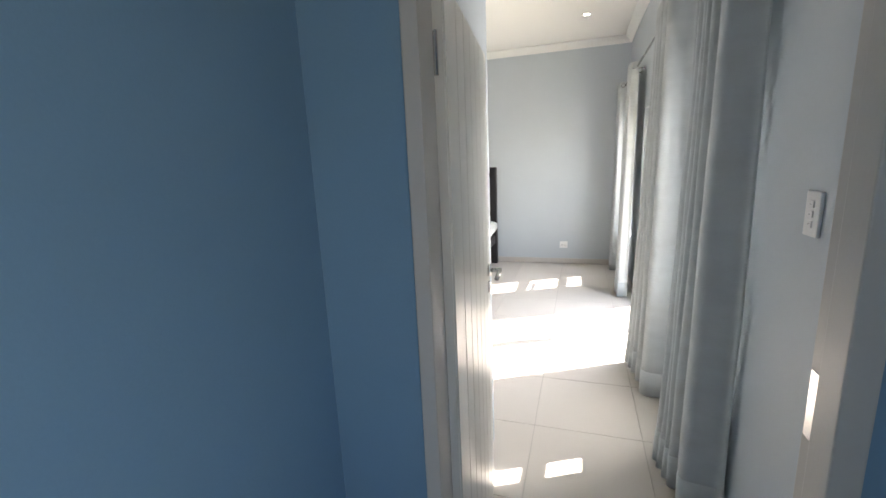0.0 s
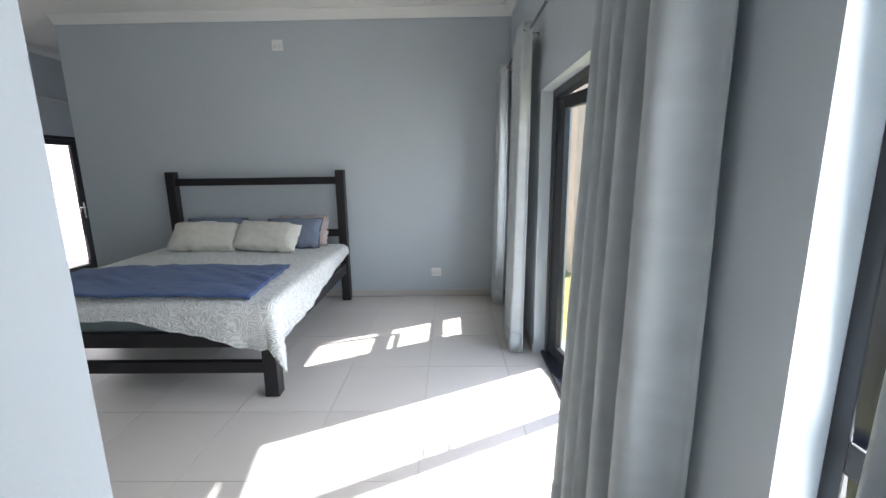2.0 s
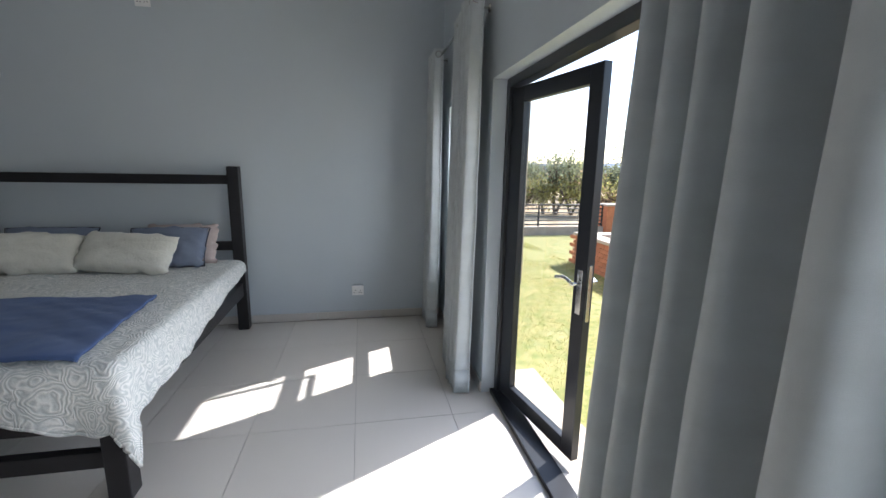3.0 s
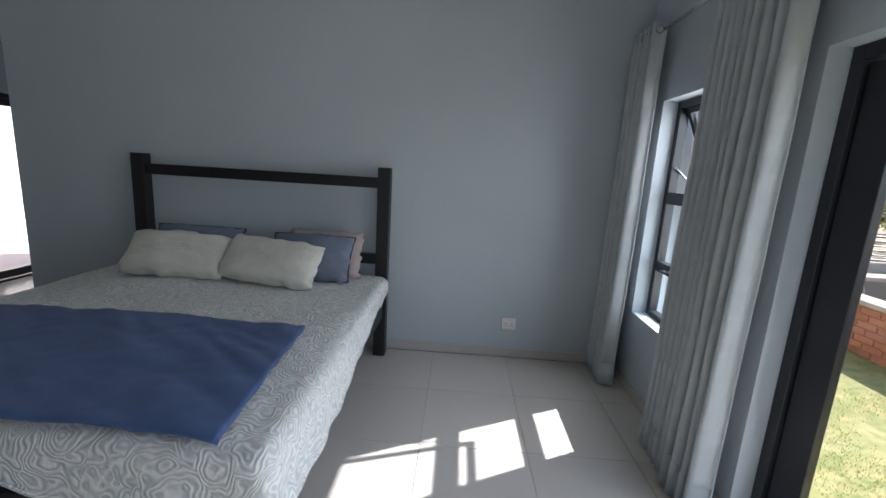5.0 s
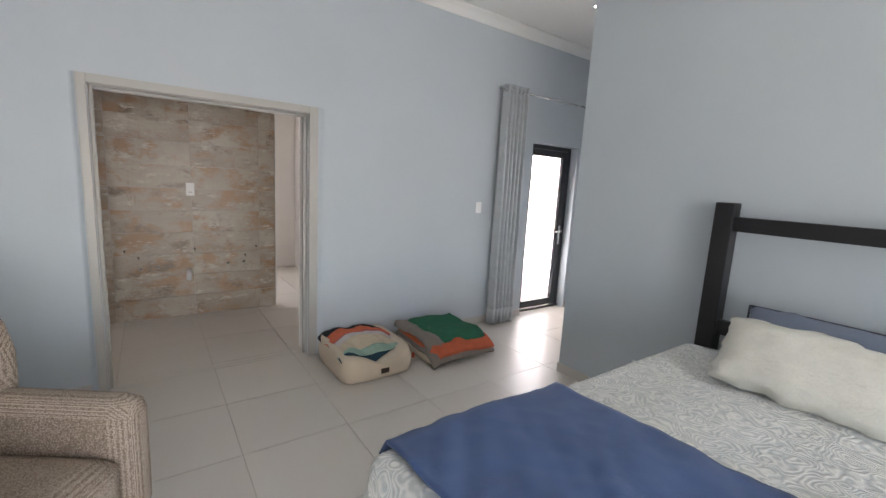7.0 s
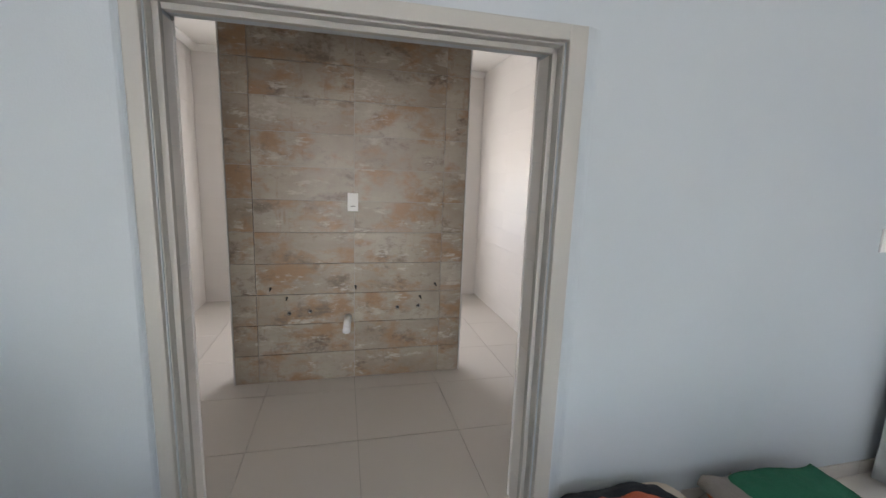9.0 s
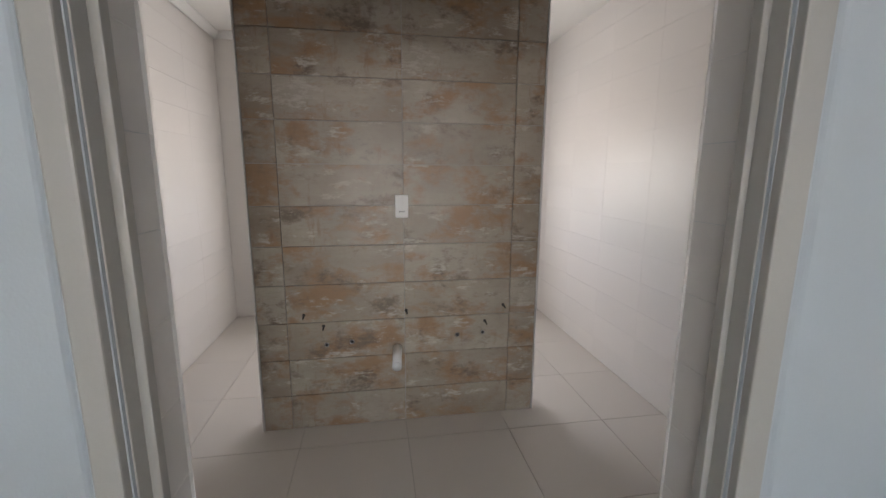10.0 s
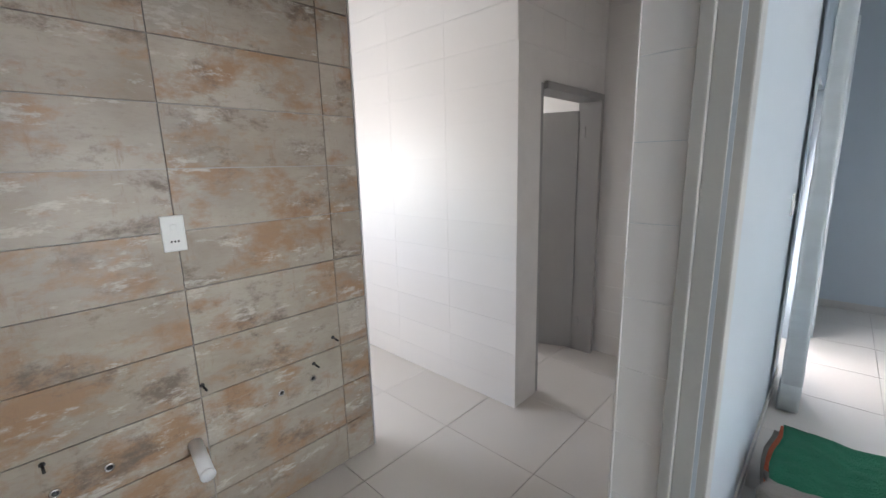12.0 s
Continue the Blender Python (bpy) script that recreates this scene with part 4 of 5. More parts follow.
def entry_door():
    fr = holder("door_frame", (0, 0, 0), "grey-beige enamelled steel door frame at the entry", "door frame", kind="structure")

    def jamb(xw, xi, s):
        # a rebated steel section: wide outer face, stop, inner rebate
        bm = bmesh.new()
        a, c = sorted((xw, xi))
        box(bm, a, c, 1.183, 1.262, 0.0, 2.06, 0.004)
        a, c = sorted((xw, xi - 0.014 * s))
        box(bm, a, c, 1.262, 1.322, 0.0, 2.06, 0.004)
        return part("jamb", bm, FRAME_PAINT, fr)
    jamb(-0.092, -0.052, 1)
    right = jamb(0.775, 0.722, -1)
    bm = bmesh.new()
    box(bm, -0.068, 0.722, 1.183, 1.262, 2.0, 2.06, 0.004)
    box(bm, -0.082, 0.736, 1.262, 1.322, 2.014, 2.06, 0.004)
    part("head", bm, FRAME_PAINT, fr)
    bm = bmesh.new()
    box(bm, 0.733, 0.7375, 1.272, 1.312, 0.98, 1.13, 0.001)
    part("strike_plate", bm, CHROME, fr, "worn steel strike plate")
    for z in (0.25, 1.835):
        bm = bmesh.new()
        box(bm, -0.085, -0.0785, 1.275, 1.318, z - 0.05, z + 0.05, 0.001)
        rod(bm, (-0.064, 1.322, z - 0.05), (-0.064, 1.322, z + 0.05), 0.008, 12)
        part("hinge", bm, CHROME, fr, "worn steel hinge", False)
    d = holder("door_3", (-0.062, 1.322, 0.0), "pale grey boarded door standing wide open", "door", kind="structure")
    d.rotation_euler = (0, 0, radians(5.0))
    L = 0.765
    bm = bmesh.new()
    box(bm, -0.018, 0.018, 0.004, L, 0.008, 1.998, 0.002)
    part("core", bm, LEAF_PAINT, d)
    seams = (0.004, 0.140, 0.253, 0.360, 0.462, 0.563, 0.664, L)
    for a, c in zip(seams, seams[1:]):
        for side, nm in ((1, "board"), (-1, "board")):
            bm = bmesh.new()
            x0, x1 = (0.018, 0.024) if side > 0 else (-0.024, -0.018)
            box(bm, x0, x1, a + 0.0018, c - 0.0018, 0.008, 1.998, 0.0024)
            part(nm, bm, LEAF_PAINT, d)
    for side in (1,):
        at = Vector((side * 0.024, L - 0.055, 1.125))
        out = Vector((side, 0, 0))
        lever(d, at, (0, -1, 0), out, "brushed steel lever handle")
        bm = rod(bmesh.new(), at + Vector((0, 0, -0.075)), at + Vector((0, 0, -0.075)) + out * 0.008, 0.026, 20)
        part("escutcheon", bm, CHROME, d, "round steel keyhole rose", True)


entry_door()

# ---- frame of the wash room opening ----


def wash_frame():
    fr = holder("door_frame", (0, 0, 0), "wide grey-beige steel frame of the wash room opening", "door frame", kind="structure")
    y0, y1, zt = 3.748, 5.203, 2.052

    def section(a, c, s):
        # stepped double-rebate section
        bm = bmesh.new()
        lo, hi = sorted((a, c))
        box(bm, W - 0.010, W + 0.024, lo, hi, 0, zt, 0.005)
        lo, hi = sorted((a + 0.006 * s, c - 0.006 * s + 0.012 * s))
        box(bm, -5.345, W - 0.010, lo, hi, 0, zt - 0.005, 0.003)
        lo, hi = sorted((a + 0.006 * s, c + 0.024 * s))
        box(bm, -5.375, -5.345, lo, hi, 0, zt - 0.005, 0.003)
        return part("jamb", bm, FRAME_PAINT, fr)
    section(y0, y0 + 0.049, 1)
    section(y1, y1 - 0.071, -1)
    bm = bmesh.new()
    box(bm, W - 0.010, W + 0.024, y0 + 0.049, y1 - 0.071, zt - 0.055, zt, 0.005)
    box(bm, -5.345, W - 0.010, y0 + 0.061, y1 - 0.061, zt - 0.061, zt - 0.006, 0.003)
    box(bm, -5.375, -5.345, y0 + 0.079, y1 - 0.079, zt - 0.079, zt - 0.006, 0.003)
    part("head", bm, FRAME_PAINT, fr)
    for y, s, w in ((y0, -1, 0.03), (y1, 1, 0.06)):
        # rounded plaster fillet between the frame and the wall
        bm = bmesh.new()
        prof = [(0.0, 0.022), (0.10 * w, 0.021), (0.35 * w, 0.014), (0.65 * w, 0.006), (w, 0.0015), (w, -0.004), (0.0, -0.004)]
        ends = [[bm.verts.new((W + d, y + s * u, z)) for u, d in prof] for z in (0.002, zt)]
        for i in range(len(prof)):
            n = (i + 1) % len(prof)
            bm.faces.new((ends[0][i], ends[0][n], ends[1][n], ends[1][i]))
        bm.faces.new(ends[0])
        bm.faces.new(ends[1])
        part("plaster_fillet", bm, PAINT, fr, "pale blue plaster fillet")


wash_frame()


def toilet_door():
    fr = holder("door_frame", (0, 0, 0), "mid-grey door frame of the toilet", "door frame", kind="structure")
    for a, c, front in ((6.30, 6.335, -6.462), (7.10, 7.145, -6.435)):
        bar("jamb", fr, -6.61, front, a, c, 0, 2.01, GREY_DOOR)
    bar("head", fr, -6.61, -6.435, 6.335, 7.10, 1.965, 2.01, GREY_DOOR)
    for z in (0.25, 1.75):
        bar("hinge", fr, -6.59, -6.55, 7.093, 7.0999, z - 0.04, z + 0.04, GREY_DOOR, 0.001, "painted steel hinge")
    d = holder("door_4", (-6.60, 7.09, 0), "mid-grey flush door opened into the toilet", "door", kind="structure")
    d.rotation_euler = (0, 0, radians(-70))
    bm = bmesh.new()
    box(bm, -0.04, 0, -0.74, -0.002, 0.01, 1.91, 0.003)
    part("leaf", bm, GREY_DOOR, d)
    lever(d, (0.0, -0.64, 1.0), (0, 1, 0), (1, 0, 0))


toilet_door()

# ---- small fittings on the walls ----


def plate(name, at, out, w, h, label, category, kind="socket", up=(0, 0, 1)):
    """A white cover plate with its sockets or rockers. out: away from the wall."""
    out, up = Vector(out).normalized(), Vector(up)
    side = up.cross(out)
    m = Matrix((side, up, out)).transposed().to_4x4()
    m.translation = Vector(at)
    hd = holder(name, (0, 0, 0), label, category)
    bm = bmesh.new()
    box(bm, -w / 2, w / 2, -h / 2, h / 2, 0.0, 0.010, 0.003)
    bm.transform(m)
    part("cover_plate", bm, WHITE_PLASTIC, hd)

    def bit(nm, x0, x1, y0, y1, z0, z1, material):
        b2 = bmesh.new()
        box(b2, x0, x1, y0, y1, z0, z1, 0.0012)
        b2.transform(m)
        part(nm, b2, material, hd)
    if kind == "socket":
        for cx in (-w * 0.22, w * 0.22):
            for dx, dy in ((0, 0.012), (-0.011, -0.008), (0.011, -0.008)):
                b2 = rod(bmesh.new(), (cx + dx, dy - 0.012, 0.0098), (cx + dx, dy - 0.012, 0.0105), 0.0042, 10)
                b2.transform(m)
                part("pin_hole", b2, DARK_PLASTIC, hd)
            bit("rocker", cx - 0.009, cx + 0.009, 0.022, 0.036, 0.009, 0.014, WHITE_PLASTIC)
    elif kind == "three":
        for i in range(3):
            y = (i - 1) * h * 0.22
            bit("rocker", -0.012, 0.012, y - 0.010, y + 0.010, 0.009, 0.014, WHITE_PLASTIC)
            bit("marker", -0.003, 0.003, y - 0.001, y + 0.001, 0.0139, 0.0146, DARK_PLASTIC)
    elif kind == "shaver":
        for dx in (-0.011, 0.0, 0.011):
            b2 = rod(bmesh.new(), (dx, -h * 0.22, 0.0098), (dx, -h * 0.22, 0.0106), 0.004, 10)
            b2.transform(m)
            part("pin_hole", b2, DARK_PLASTIC, hd)
        bit("rocker", -0.010, 0.010, h * 0.05, h * 0.26, 0.009, 0.013, WHITE_PLASTIC)
    else:
        bit("rocker", -0.010, 0.010, -h * 0.2, h * 0.2, 0.009, 0.014, WHITE_PLASTIC)
    return hd


plate("wall_socket", (0.046, N, 0.293), (0, -1, 0), 0.115, 0.10, "white double plug socket low on the blue wall", "socket")
plate("wall_socket", (-1.628, N, 2.826), (0, -1, 0), 0.115, 0.11, "white plug socket high on the blue wall", "socket")
plate("wall_socket", (-3.33, N, 0.300), (0, -1, 0), 0.115, 0.10, "white double plug socket beside the bed", "socket")
plate("light_switch", (W, 6.913, 1.283), (1, 0, 0), 0.075, 0.115, "white single light switch by the curtain", "switch", "single")
plate("light_switch", (E, 1.725, 1.40), (-1, 0, 0), 0.075, 0.125, "white three-way light switch by the entry", "switch", "three")
plate("shaver_socket", (BX, 4.42, 1.316), (1, 0, 0), 0.075, 0.13, "white socket plate on the board-print tiles", "socket", "shaver")


def downlight(x, y):
    h = holder("downlight", (0, 0, 0), "small round recessed downlight in the ceiling", "downlight", "ceiling downlights")
    part("rim", torus(bmesh.new(), 0.042, 0.007, pose(x, y, ZC - 0.002), 24, 8), CHROME, h, "", True)
    part("lens", rod(bmesh.new(), (x, y, ZC - 0.004), (x, y, ZC + 0.01), 0.036, 20), LAMP_GLOW, h, "glowing lens", True)


for x, y in ((0.297, 5.70), (-1.40, 5.75), (-4.45, 7.45), (-3.1, 5.75), (0.297, 3.9), (-1.40, 3.9)):
    downlight(x, y)

# ---- dog beds ----


def bolster_bed(x0, x1, y0, y1, hgt):
    """A canvas pet bed: padded rim, dipped front, with folded knit blanket on top."""
    h = holder("pet_bed", (0, 0, 0), "cream canvas pet bed heaped with a striped knitted blanket", "pet bed")
    cx, cy, w, d = (x0 + x1) / 2, (y0 + y1) / 2, (x1 - x0) / 2, (y1 - y0) / 2
    bm = bmesh.new()
    k, lay = 64, 9
    rings = []
    for j in range(lay + 1):
        v = j / lay
        ring = []
        for i in range(k):
            a = 2 * math.pi * i / k
            ca, sa = math.cos(a), math.sin(a)
            q = 1 / (abs(ca) ** 7 + abs(sa) ** 7) ** (1 / 7)
            front = max(0, ca) ** 2
            top = hgt * (1 - 0.42 * front * max(0, 1 - abs(sa) * 1.3))
            s = 0.95 + 0.05 * math.sin(math.pi * min(1, v * 1.1)) if v < 0.9 else 0.93
            ring.append(bm.verts.new((cx + w * q * ca * s, cy + d * q * sa * s, 0.004 + top * v)))
        rings.append(ring)
    inner = [bm.verts.new((cx + (v.co.x - cx) * 0.72, cy + (v.co.y - cy) * 0.72, v.co.z - 0.02)) for v in rings[-1]]
    pit = [bm.verts.new((cx + (v.co.x - cx) * 0.66, cy + (v.co.y - cy) * 0.66, 0.07)) for v in rings[-1]]
    rings += [inner, pit]
    for a, c in zip(rings, rings[1:]):
        for i in range(k):
            bm.faces.new((a[i], a[(i + 1) % k], c[(i + 1) % k], c[i]))
    bm.faces.new(rings[0][::-1])
    bm.faces.new(pit)
    part("body", bm, CREAM_CANVAS, h, "cream canvas body", True)
    bm = bmesh.new()
    box(bm, x1 - 0.006, x1 + 0.001, cy - 0.005, cy + 0.065, 0.045, 0.085, 0.002)
    part("label_patch", bm, mat("dark_brown_leather", (0.05, 0.03, 0.02), 0.6), h, "dark brown leather patch")
    bm = bmesh.new()
    box(bm, x1 - 0.055, x1 - 0.030, y1 - 0.012, y1 + 0.004, 0.10, 0.14, 0.002)
    part("side_tag", bm, ORANGE_KNIT, h, "red fabric tag")
    return h


bolster_bed(-5.255, -4.59, 5.18, 5.79, 0.20)


def striped_blanket(name, label, rows, bands):
    """A knitted blanket from a grid of points; bands: (share of the width, material, part name)."""
    h = holder(name, (0, 0, 0), label, "blanket")
    cols = len(rows[0])
    a = 0
    for share, material, nm in bands:
        b = min(cols - 1, a + max(1, round(share * (cols - 1))))
        part(nm, cloth(bmesh.new(), [r[a:b + 1] for r in rows], 0.016), material, h, "", True)
        a = b
    return h


def heap(x0, x1, y0, y1, base, top, seed, dip=0.0):
    """Blanket surface: from the wall side (first column) to the room side (last column)."""
    rows = []
    for j in range(41):
        v = j / 40
        row = []
        for i in range(51):
            u = i / 50
            x, y = x0 + (x1 - x0) * u, y0 + (y1 - y0) * v
            e = min(1, 5 * min(u + 0.12, 1.02 - u, v + 0.02, 1.02 - v))
            z = base + (top - base) * (0.45 + 0.55 * math.sin(math.pi * min(1, 0.12 + v * 0.8))) * e ** 0.5
            z += 0.042 * noise.noise(Vector((u * 4 + seed, v * 4, 0))) + 0.010 * noise.noise(Vector((u * 11, v * 11 + seed, 2)))
            z -= dip * max(0, u - 0.45) * 1.6 * (1 - abs(2 * v - 1)) ** 0.6
            y += 0.015 * noise.noise(Vector((u * 3, v * 3, seed)))
            x += (0.05 * math.sin(v * 6 + seed) + 0.03 * noise.noise(Vector((v * 5, u * 2, seed)))) * math.sin(math.pi * u)
            row.append((x, y, z))
        rows.append(row)
    return rows


KNIT_CREAM = mat("cream_knit", (0.55, 0.47, 0.35), 0.95, var=0.15, scale=12, fine=120, bump=0.9, bump_scale=120)
KNIT_MINT = mat("mint_knit", (0.30, 0.44, 0.37), 0.95, var=0.15, scale=12, fine=120, bump=0.9, bump_scale=120)
KNIT_PALE = mat("pale_grey_knit", (0.50, 0.47, 0.46), 0.95, var=0.15, scale=12, fine=120, bump=0.9, bump_scale=120)
KNIT_ROSE = mat("rose_knit", (0.38, 0.10, 0.10), 0.95, var=0.15, scale=12, fine=120, bump=0.9, bump_scale=120)
striped_blanket("knitted_blanket", "striped knitted blanket in orange, cream and teal on the pet bed",
                heap(-5.22, -4.67, 5.195, 5.775, 0.14, 0.235, 2.0, 0.12),
                [(0.16, BLACK_KNIT, "black_band"), (0.22, ORANGE_KNIT, "orange_band"), (0.05, KNIT_ROSE, "rose_band"), (0.10, KNIT_PALE, "pale_band"),
                 (0.25, KNIT_CREAM, "cream_band"), (0.10, KNIT_MINT, "mint_band"), (0.12, TEAL_KNIT, "teal_band")])


def folded_bed():
    h = holder("pet_bed", (0, 0, 0), "low cream pet cushion covered by a folded green blanket", "pet bed")
    bm = bmesh.new()
    box(bm, -5.20, -4.60, 5.93, 6.52, 0.004, 0.105, 0.045, None)
    part("cushion", bm, CREAM_CANVAS, h, "cream canvas cushion", True)
    return h


folded_bed()


def folded_blanket():
    h = holder("folded_blanket", (0, 0, 0), "folded green knitted blanket with orange edge and taupe backing", "blanket")

    def slab(x0, x1, y0, y1, z, t, seed, droop=0.0):
        rows = []
        for j in range(31):
            v = j / 30
            row = []
            for i in range(31):
                u = i / 30
                x, y = x0 + (x1 - x0) * u, y0 + (y1 - y0) * v
                over = max(0, u - 0.80) * 5
                zz = z + 0.018 * noise.noise(Vector((u * 3 + seed, v * 3, 1))) + 0.006 * noise.noise(Vector((u * 10, v * 10, seed))) - droop * over ** 1.6 - droop * 0.5 * (max(0, 0.12 - v) * 8) ** 1.6
                row.append((x + 0.012 * math.sin(v * 6 + seed), y + 0.012 * math.sin(u * 5 + seed), zz))
            rows.append(row)
        return cloth(bmesh.new(), rows, t)
    part("taupe_layer", slab(-5.22, -4.53, 5.93, 6.58, 0.130, 0.026, 1, 0.085), GREY_FLEECE, h, "taupe fleece layer", True)
    part("orange_layer", slab(-5.20, -4.55, 5.95, 6.58, 0.165, 0.022, 2, 0.085), ORANGE_KNIT, h, "orange knitted edge", True)
    part("taupe_fold", slab(-5.20, -4.62, 5.935, 6.10, 0.200, 0.026, 4, 0.07), GREY_FLEECE, h, "taupe fleece fold", True)
    part("black_line", slab(-5.18, -4.625, 6.02, 6.545, 0.190, 0.022, 3, 0.06), BLACK_KNIT, h, "dark stitched border", True)
    part("green_layer", slab(-5.18, -4.64, 6.03, 6.53, 0.208, 0.022, 3, 0.06), GREEN_KNIT, h, "green knitted top", True)


folded_blanket()

# ---- armchair and floor fan ----


def armchair():
    h = holder("armchair", (-3.72, 3.495, 0), "brown and cream woven armchair with rounded back", "armchair")
    h.rotation_euler = (0, 0, radians(-34))

    def soft(name, x0, x1, y0, y1, z0, z1, r, label="", warp=None):
        bm = bmesh.new()
        box(bm, x0, x1, y0, y1, z0, z1)
        bmesh.ops.subdivide_edges(bm, edges=bm.edges[:], cuts=7, use_grid_fill=True)
        c = Vector(((x0 + x1) / 2, (y0 + y1) / 2, (z0 + z1) / 2))
        s = Vector(((x1 - x0) / 2, (y1 - y0) / 2, (z1 - z0) / 2))
        for v in bm.verts:
            q = v.co - c
            inner = Vector([max(-si + r, min(si - r, qi)) for qi, si in zip(q, s)])
            d = q - inner
            if d.length > 1e-6:
                v.co = c + inner + d.normalized() * min(d.length, r)
            if warp:
                v.co = warp(v.co)
        part(name, bm, TWEED, h, label, True)
    # local: y ahead of the chair, x to its right
    soft("arm", 0.245, 0.385, -0.28, 0.425, 0.14, 0.655, 0.065, "", lambda p: Vector((p.x, p.y, p.z - 0.03 * max(0, -p.y))))
    soft("arm", -0.385, -0.245, -0.28, 0.425, 0.14, 0.655, 0.065)
    soft("seat", -0.25, 0.25, -0.30, 0.40, 0.24, 0.46, 0.06)
    soft("skirt", -0.36, 0.36, -0.34, 0.36, 0.12, 0.28, 0.03)

    def curve_back(p):
        t = max(0, p.z - 0.42)
        return Vector((p.x * (1 - 0.22 * max(0, t - 0.25)), p.y - 0.20 * t + 1.0 * abs(p.x) ** 2.0 * min(1, t * 2.5), p.z - 0.9 * max(0, abs(p.x) - 0.22) ** 2 * 2))
    soft("backrest", -0.385, 0.385, -0.27, -0.09, 0.18, 1.06, 0.085, "", curve_back)
    for x in (-0.31, 0.31):
        for y in (-0.30, 0.32):
            bm = rod(bmesh.new(), (x, y, 0.0), (x, y, 0.135), 0.020, 12, 0.028)
            part("foot", bm, mat("dark_turned_wood", (0.06, 0.03, 0.018), 0.4, var=0.2), h, "dark turned wooden foot", True)


armchair()


def floor_fan():
    h = holder("floor_fan", (-5.03, 3.19, 0), "black floor fan with round wire guard by the wall", "fan")
    h.rotation_euler = (0, 0, radians(-20))
    C, R = Vector((0, 0, 0.255)), 0.235
    tilt = pose(0, 0, 0.255, 0, 76, 0)
    part("guard_rim", torus(bmesh.new(), R, 0.010, tilt @ pose(0, 0, -0.01), 40, 8), DARK_PLASTIC, h, "", True)
    part("guard_rim", torus(bmesh.new(), R - 0.003, 0.006, tilt @ pose(0, 0, 0.035), 40, 6), DARK_PLASTIC, h, "", True)
    wires = bmesh.new()
    for s in (0.058, -0.05):
        for r in (0.05, 0.085, 0.12, 0.155, 0.19, 0.215):
            torus(wires, r, 0.0016, tilt @ pose(0, 0, s * (1 - (r / R) ** 2) + 0.012), 36, 4)
        for i in range(28):
            a = 2 * math.pi * i / 28
            pts = [tilt @ Vector((r * math.cos(a + 0.25 * r / R), r * math.sin(a + 0.25 * r / R), s * (1 - (r / R) ** 2) + 0.012)) for r in (0.045, 0.10, 0.16, R)]
            for p, q in zip(pts, pts[1:]):
                rod(wires, p, q, 0.0015, 4)
    part("wire_guard", wires, STEEL_DARK, h, "dark spiral wire guard")
    part("motor", rod(bmesh.new(), tilt @ Vector((0, 0, -0.12)), tilt @ Vector((0, 0, 0.0)), 0.06, 20), DARK_PLASTIC, h, "", True)
    part("hub", rod(bmesh.new(), tilt @ Vector((0, 0, 0.0)), tilt @ Vector((0, 0, 0.05)), 0.042, 20), DARK_PLASTIC, h, "", True)
    for i in range(3):
        a = 2 * math.pi * i / 3 + 0.4
        rows = []
        for j in range(7):
            r = 0.04 + 0.16 * j / 6
            rows.append([tilt @ Vector((r * math.cos(a + w), r * math.sin(a + w), 0.012 + 0.035 * w)) for w in (-0.5, -0.25, 0, 0.25, 0.5)])
        part("blade", cloth(bmesh.new(), rows, 0.003), DARK_PLASTIC, h, "", True)
    for s in (-1, 1):
        bm = rod(bmesh.new(), (0.0, s * (R + 0.022), 0.255), (0.0, s * (R + 0.022), 0.02), 0.010, 10)
        rod(bm, (0.0, s * (R - 0.005), 0.255), (0.0, s * (R + 0.045), 0.255), 0.012, 12)
        part("bracket", bm, DARK_PLASTIC, h, "", True)
        bm = bmesh.new()
        torus(bm, 0.022, 0.006, pose(0.0, s * (R + 0.05), 0.255, 90, 0, 0), 14, 6)
        part("knob", bm, DARK_PLASTIC, h, "", True)
        bm = rod(bmesh.new(), (-0.13, s * (R + 0.022), 0.014), (0.13, s * (R + 0.022), 0.014), 0.014, 10)
        part("foot", bm, DARK_PLASTIC, h, "", True)
    part("cross_bar", rod(bmesh.new(), (0, -R - 0.022, 0.02), (0, R + 0.022, 0.02), 0.010, 10), DARK_PLASTIC, h, "", True)


floor_fan()

# ---- pipe ends on the board-print wall ----


def drain_pipe():
    h = holder("drain_pipe", (0, 0, 0), "short white plastic drain pipe sticking out of the tiles", "pipe")
    part("tube", rod(bmesh.new(), (BX, 4.385, 0.475), (BX + 0.17, 4.372, 0.438), 0.026, 24), PIPE_WHITE, h, "", True)
    part("end_cap", rod(bmesh.new(), (BX + 0.17, 4.372, 0.438), (BX + 0.178, 4.3715, 0.4365), 0.027, 24), PIPE_WHITE, h, "white end cap", True)


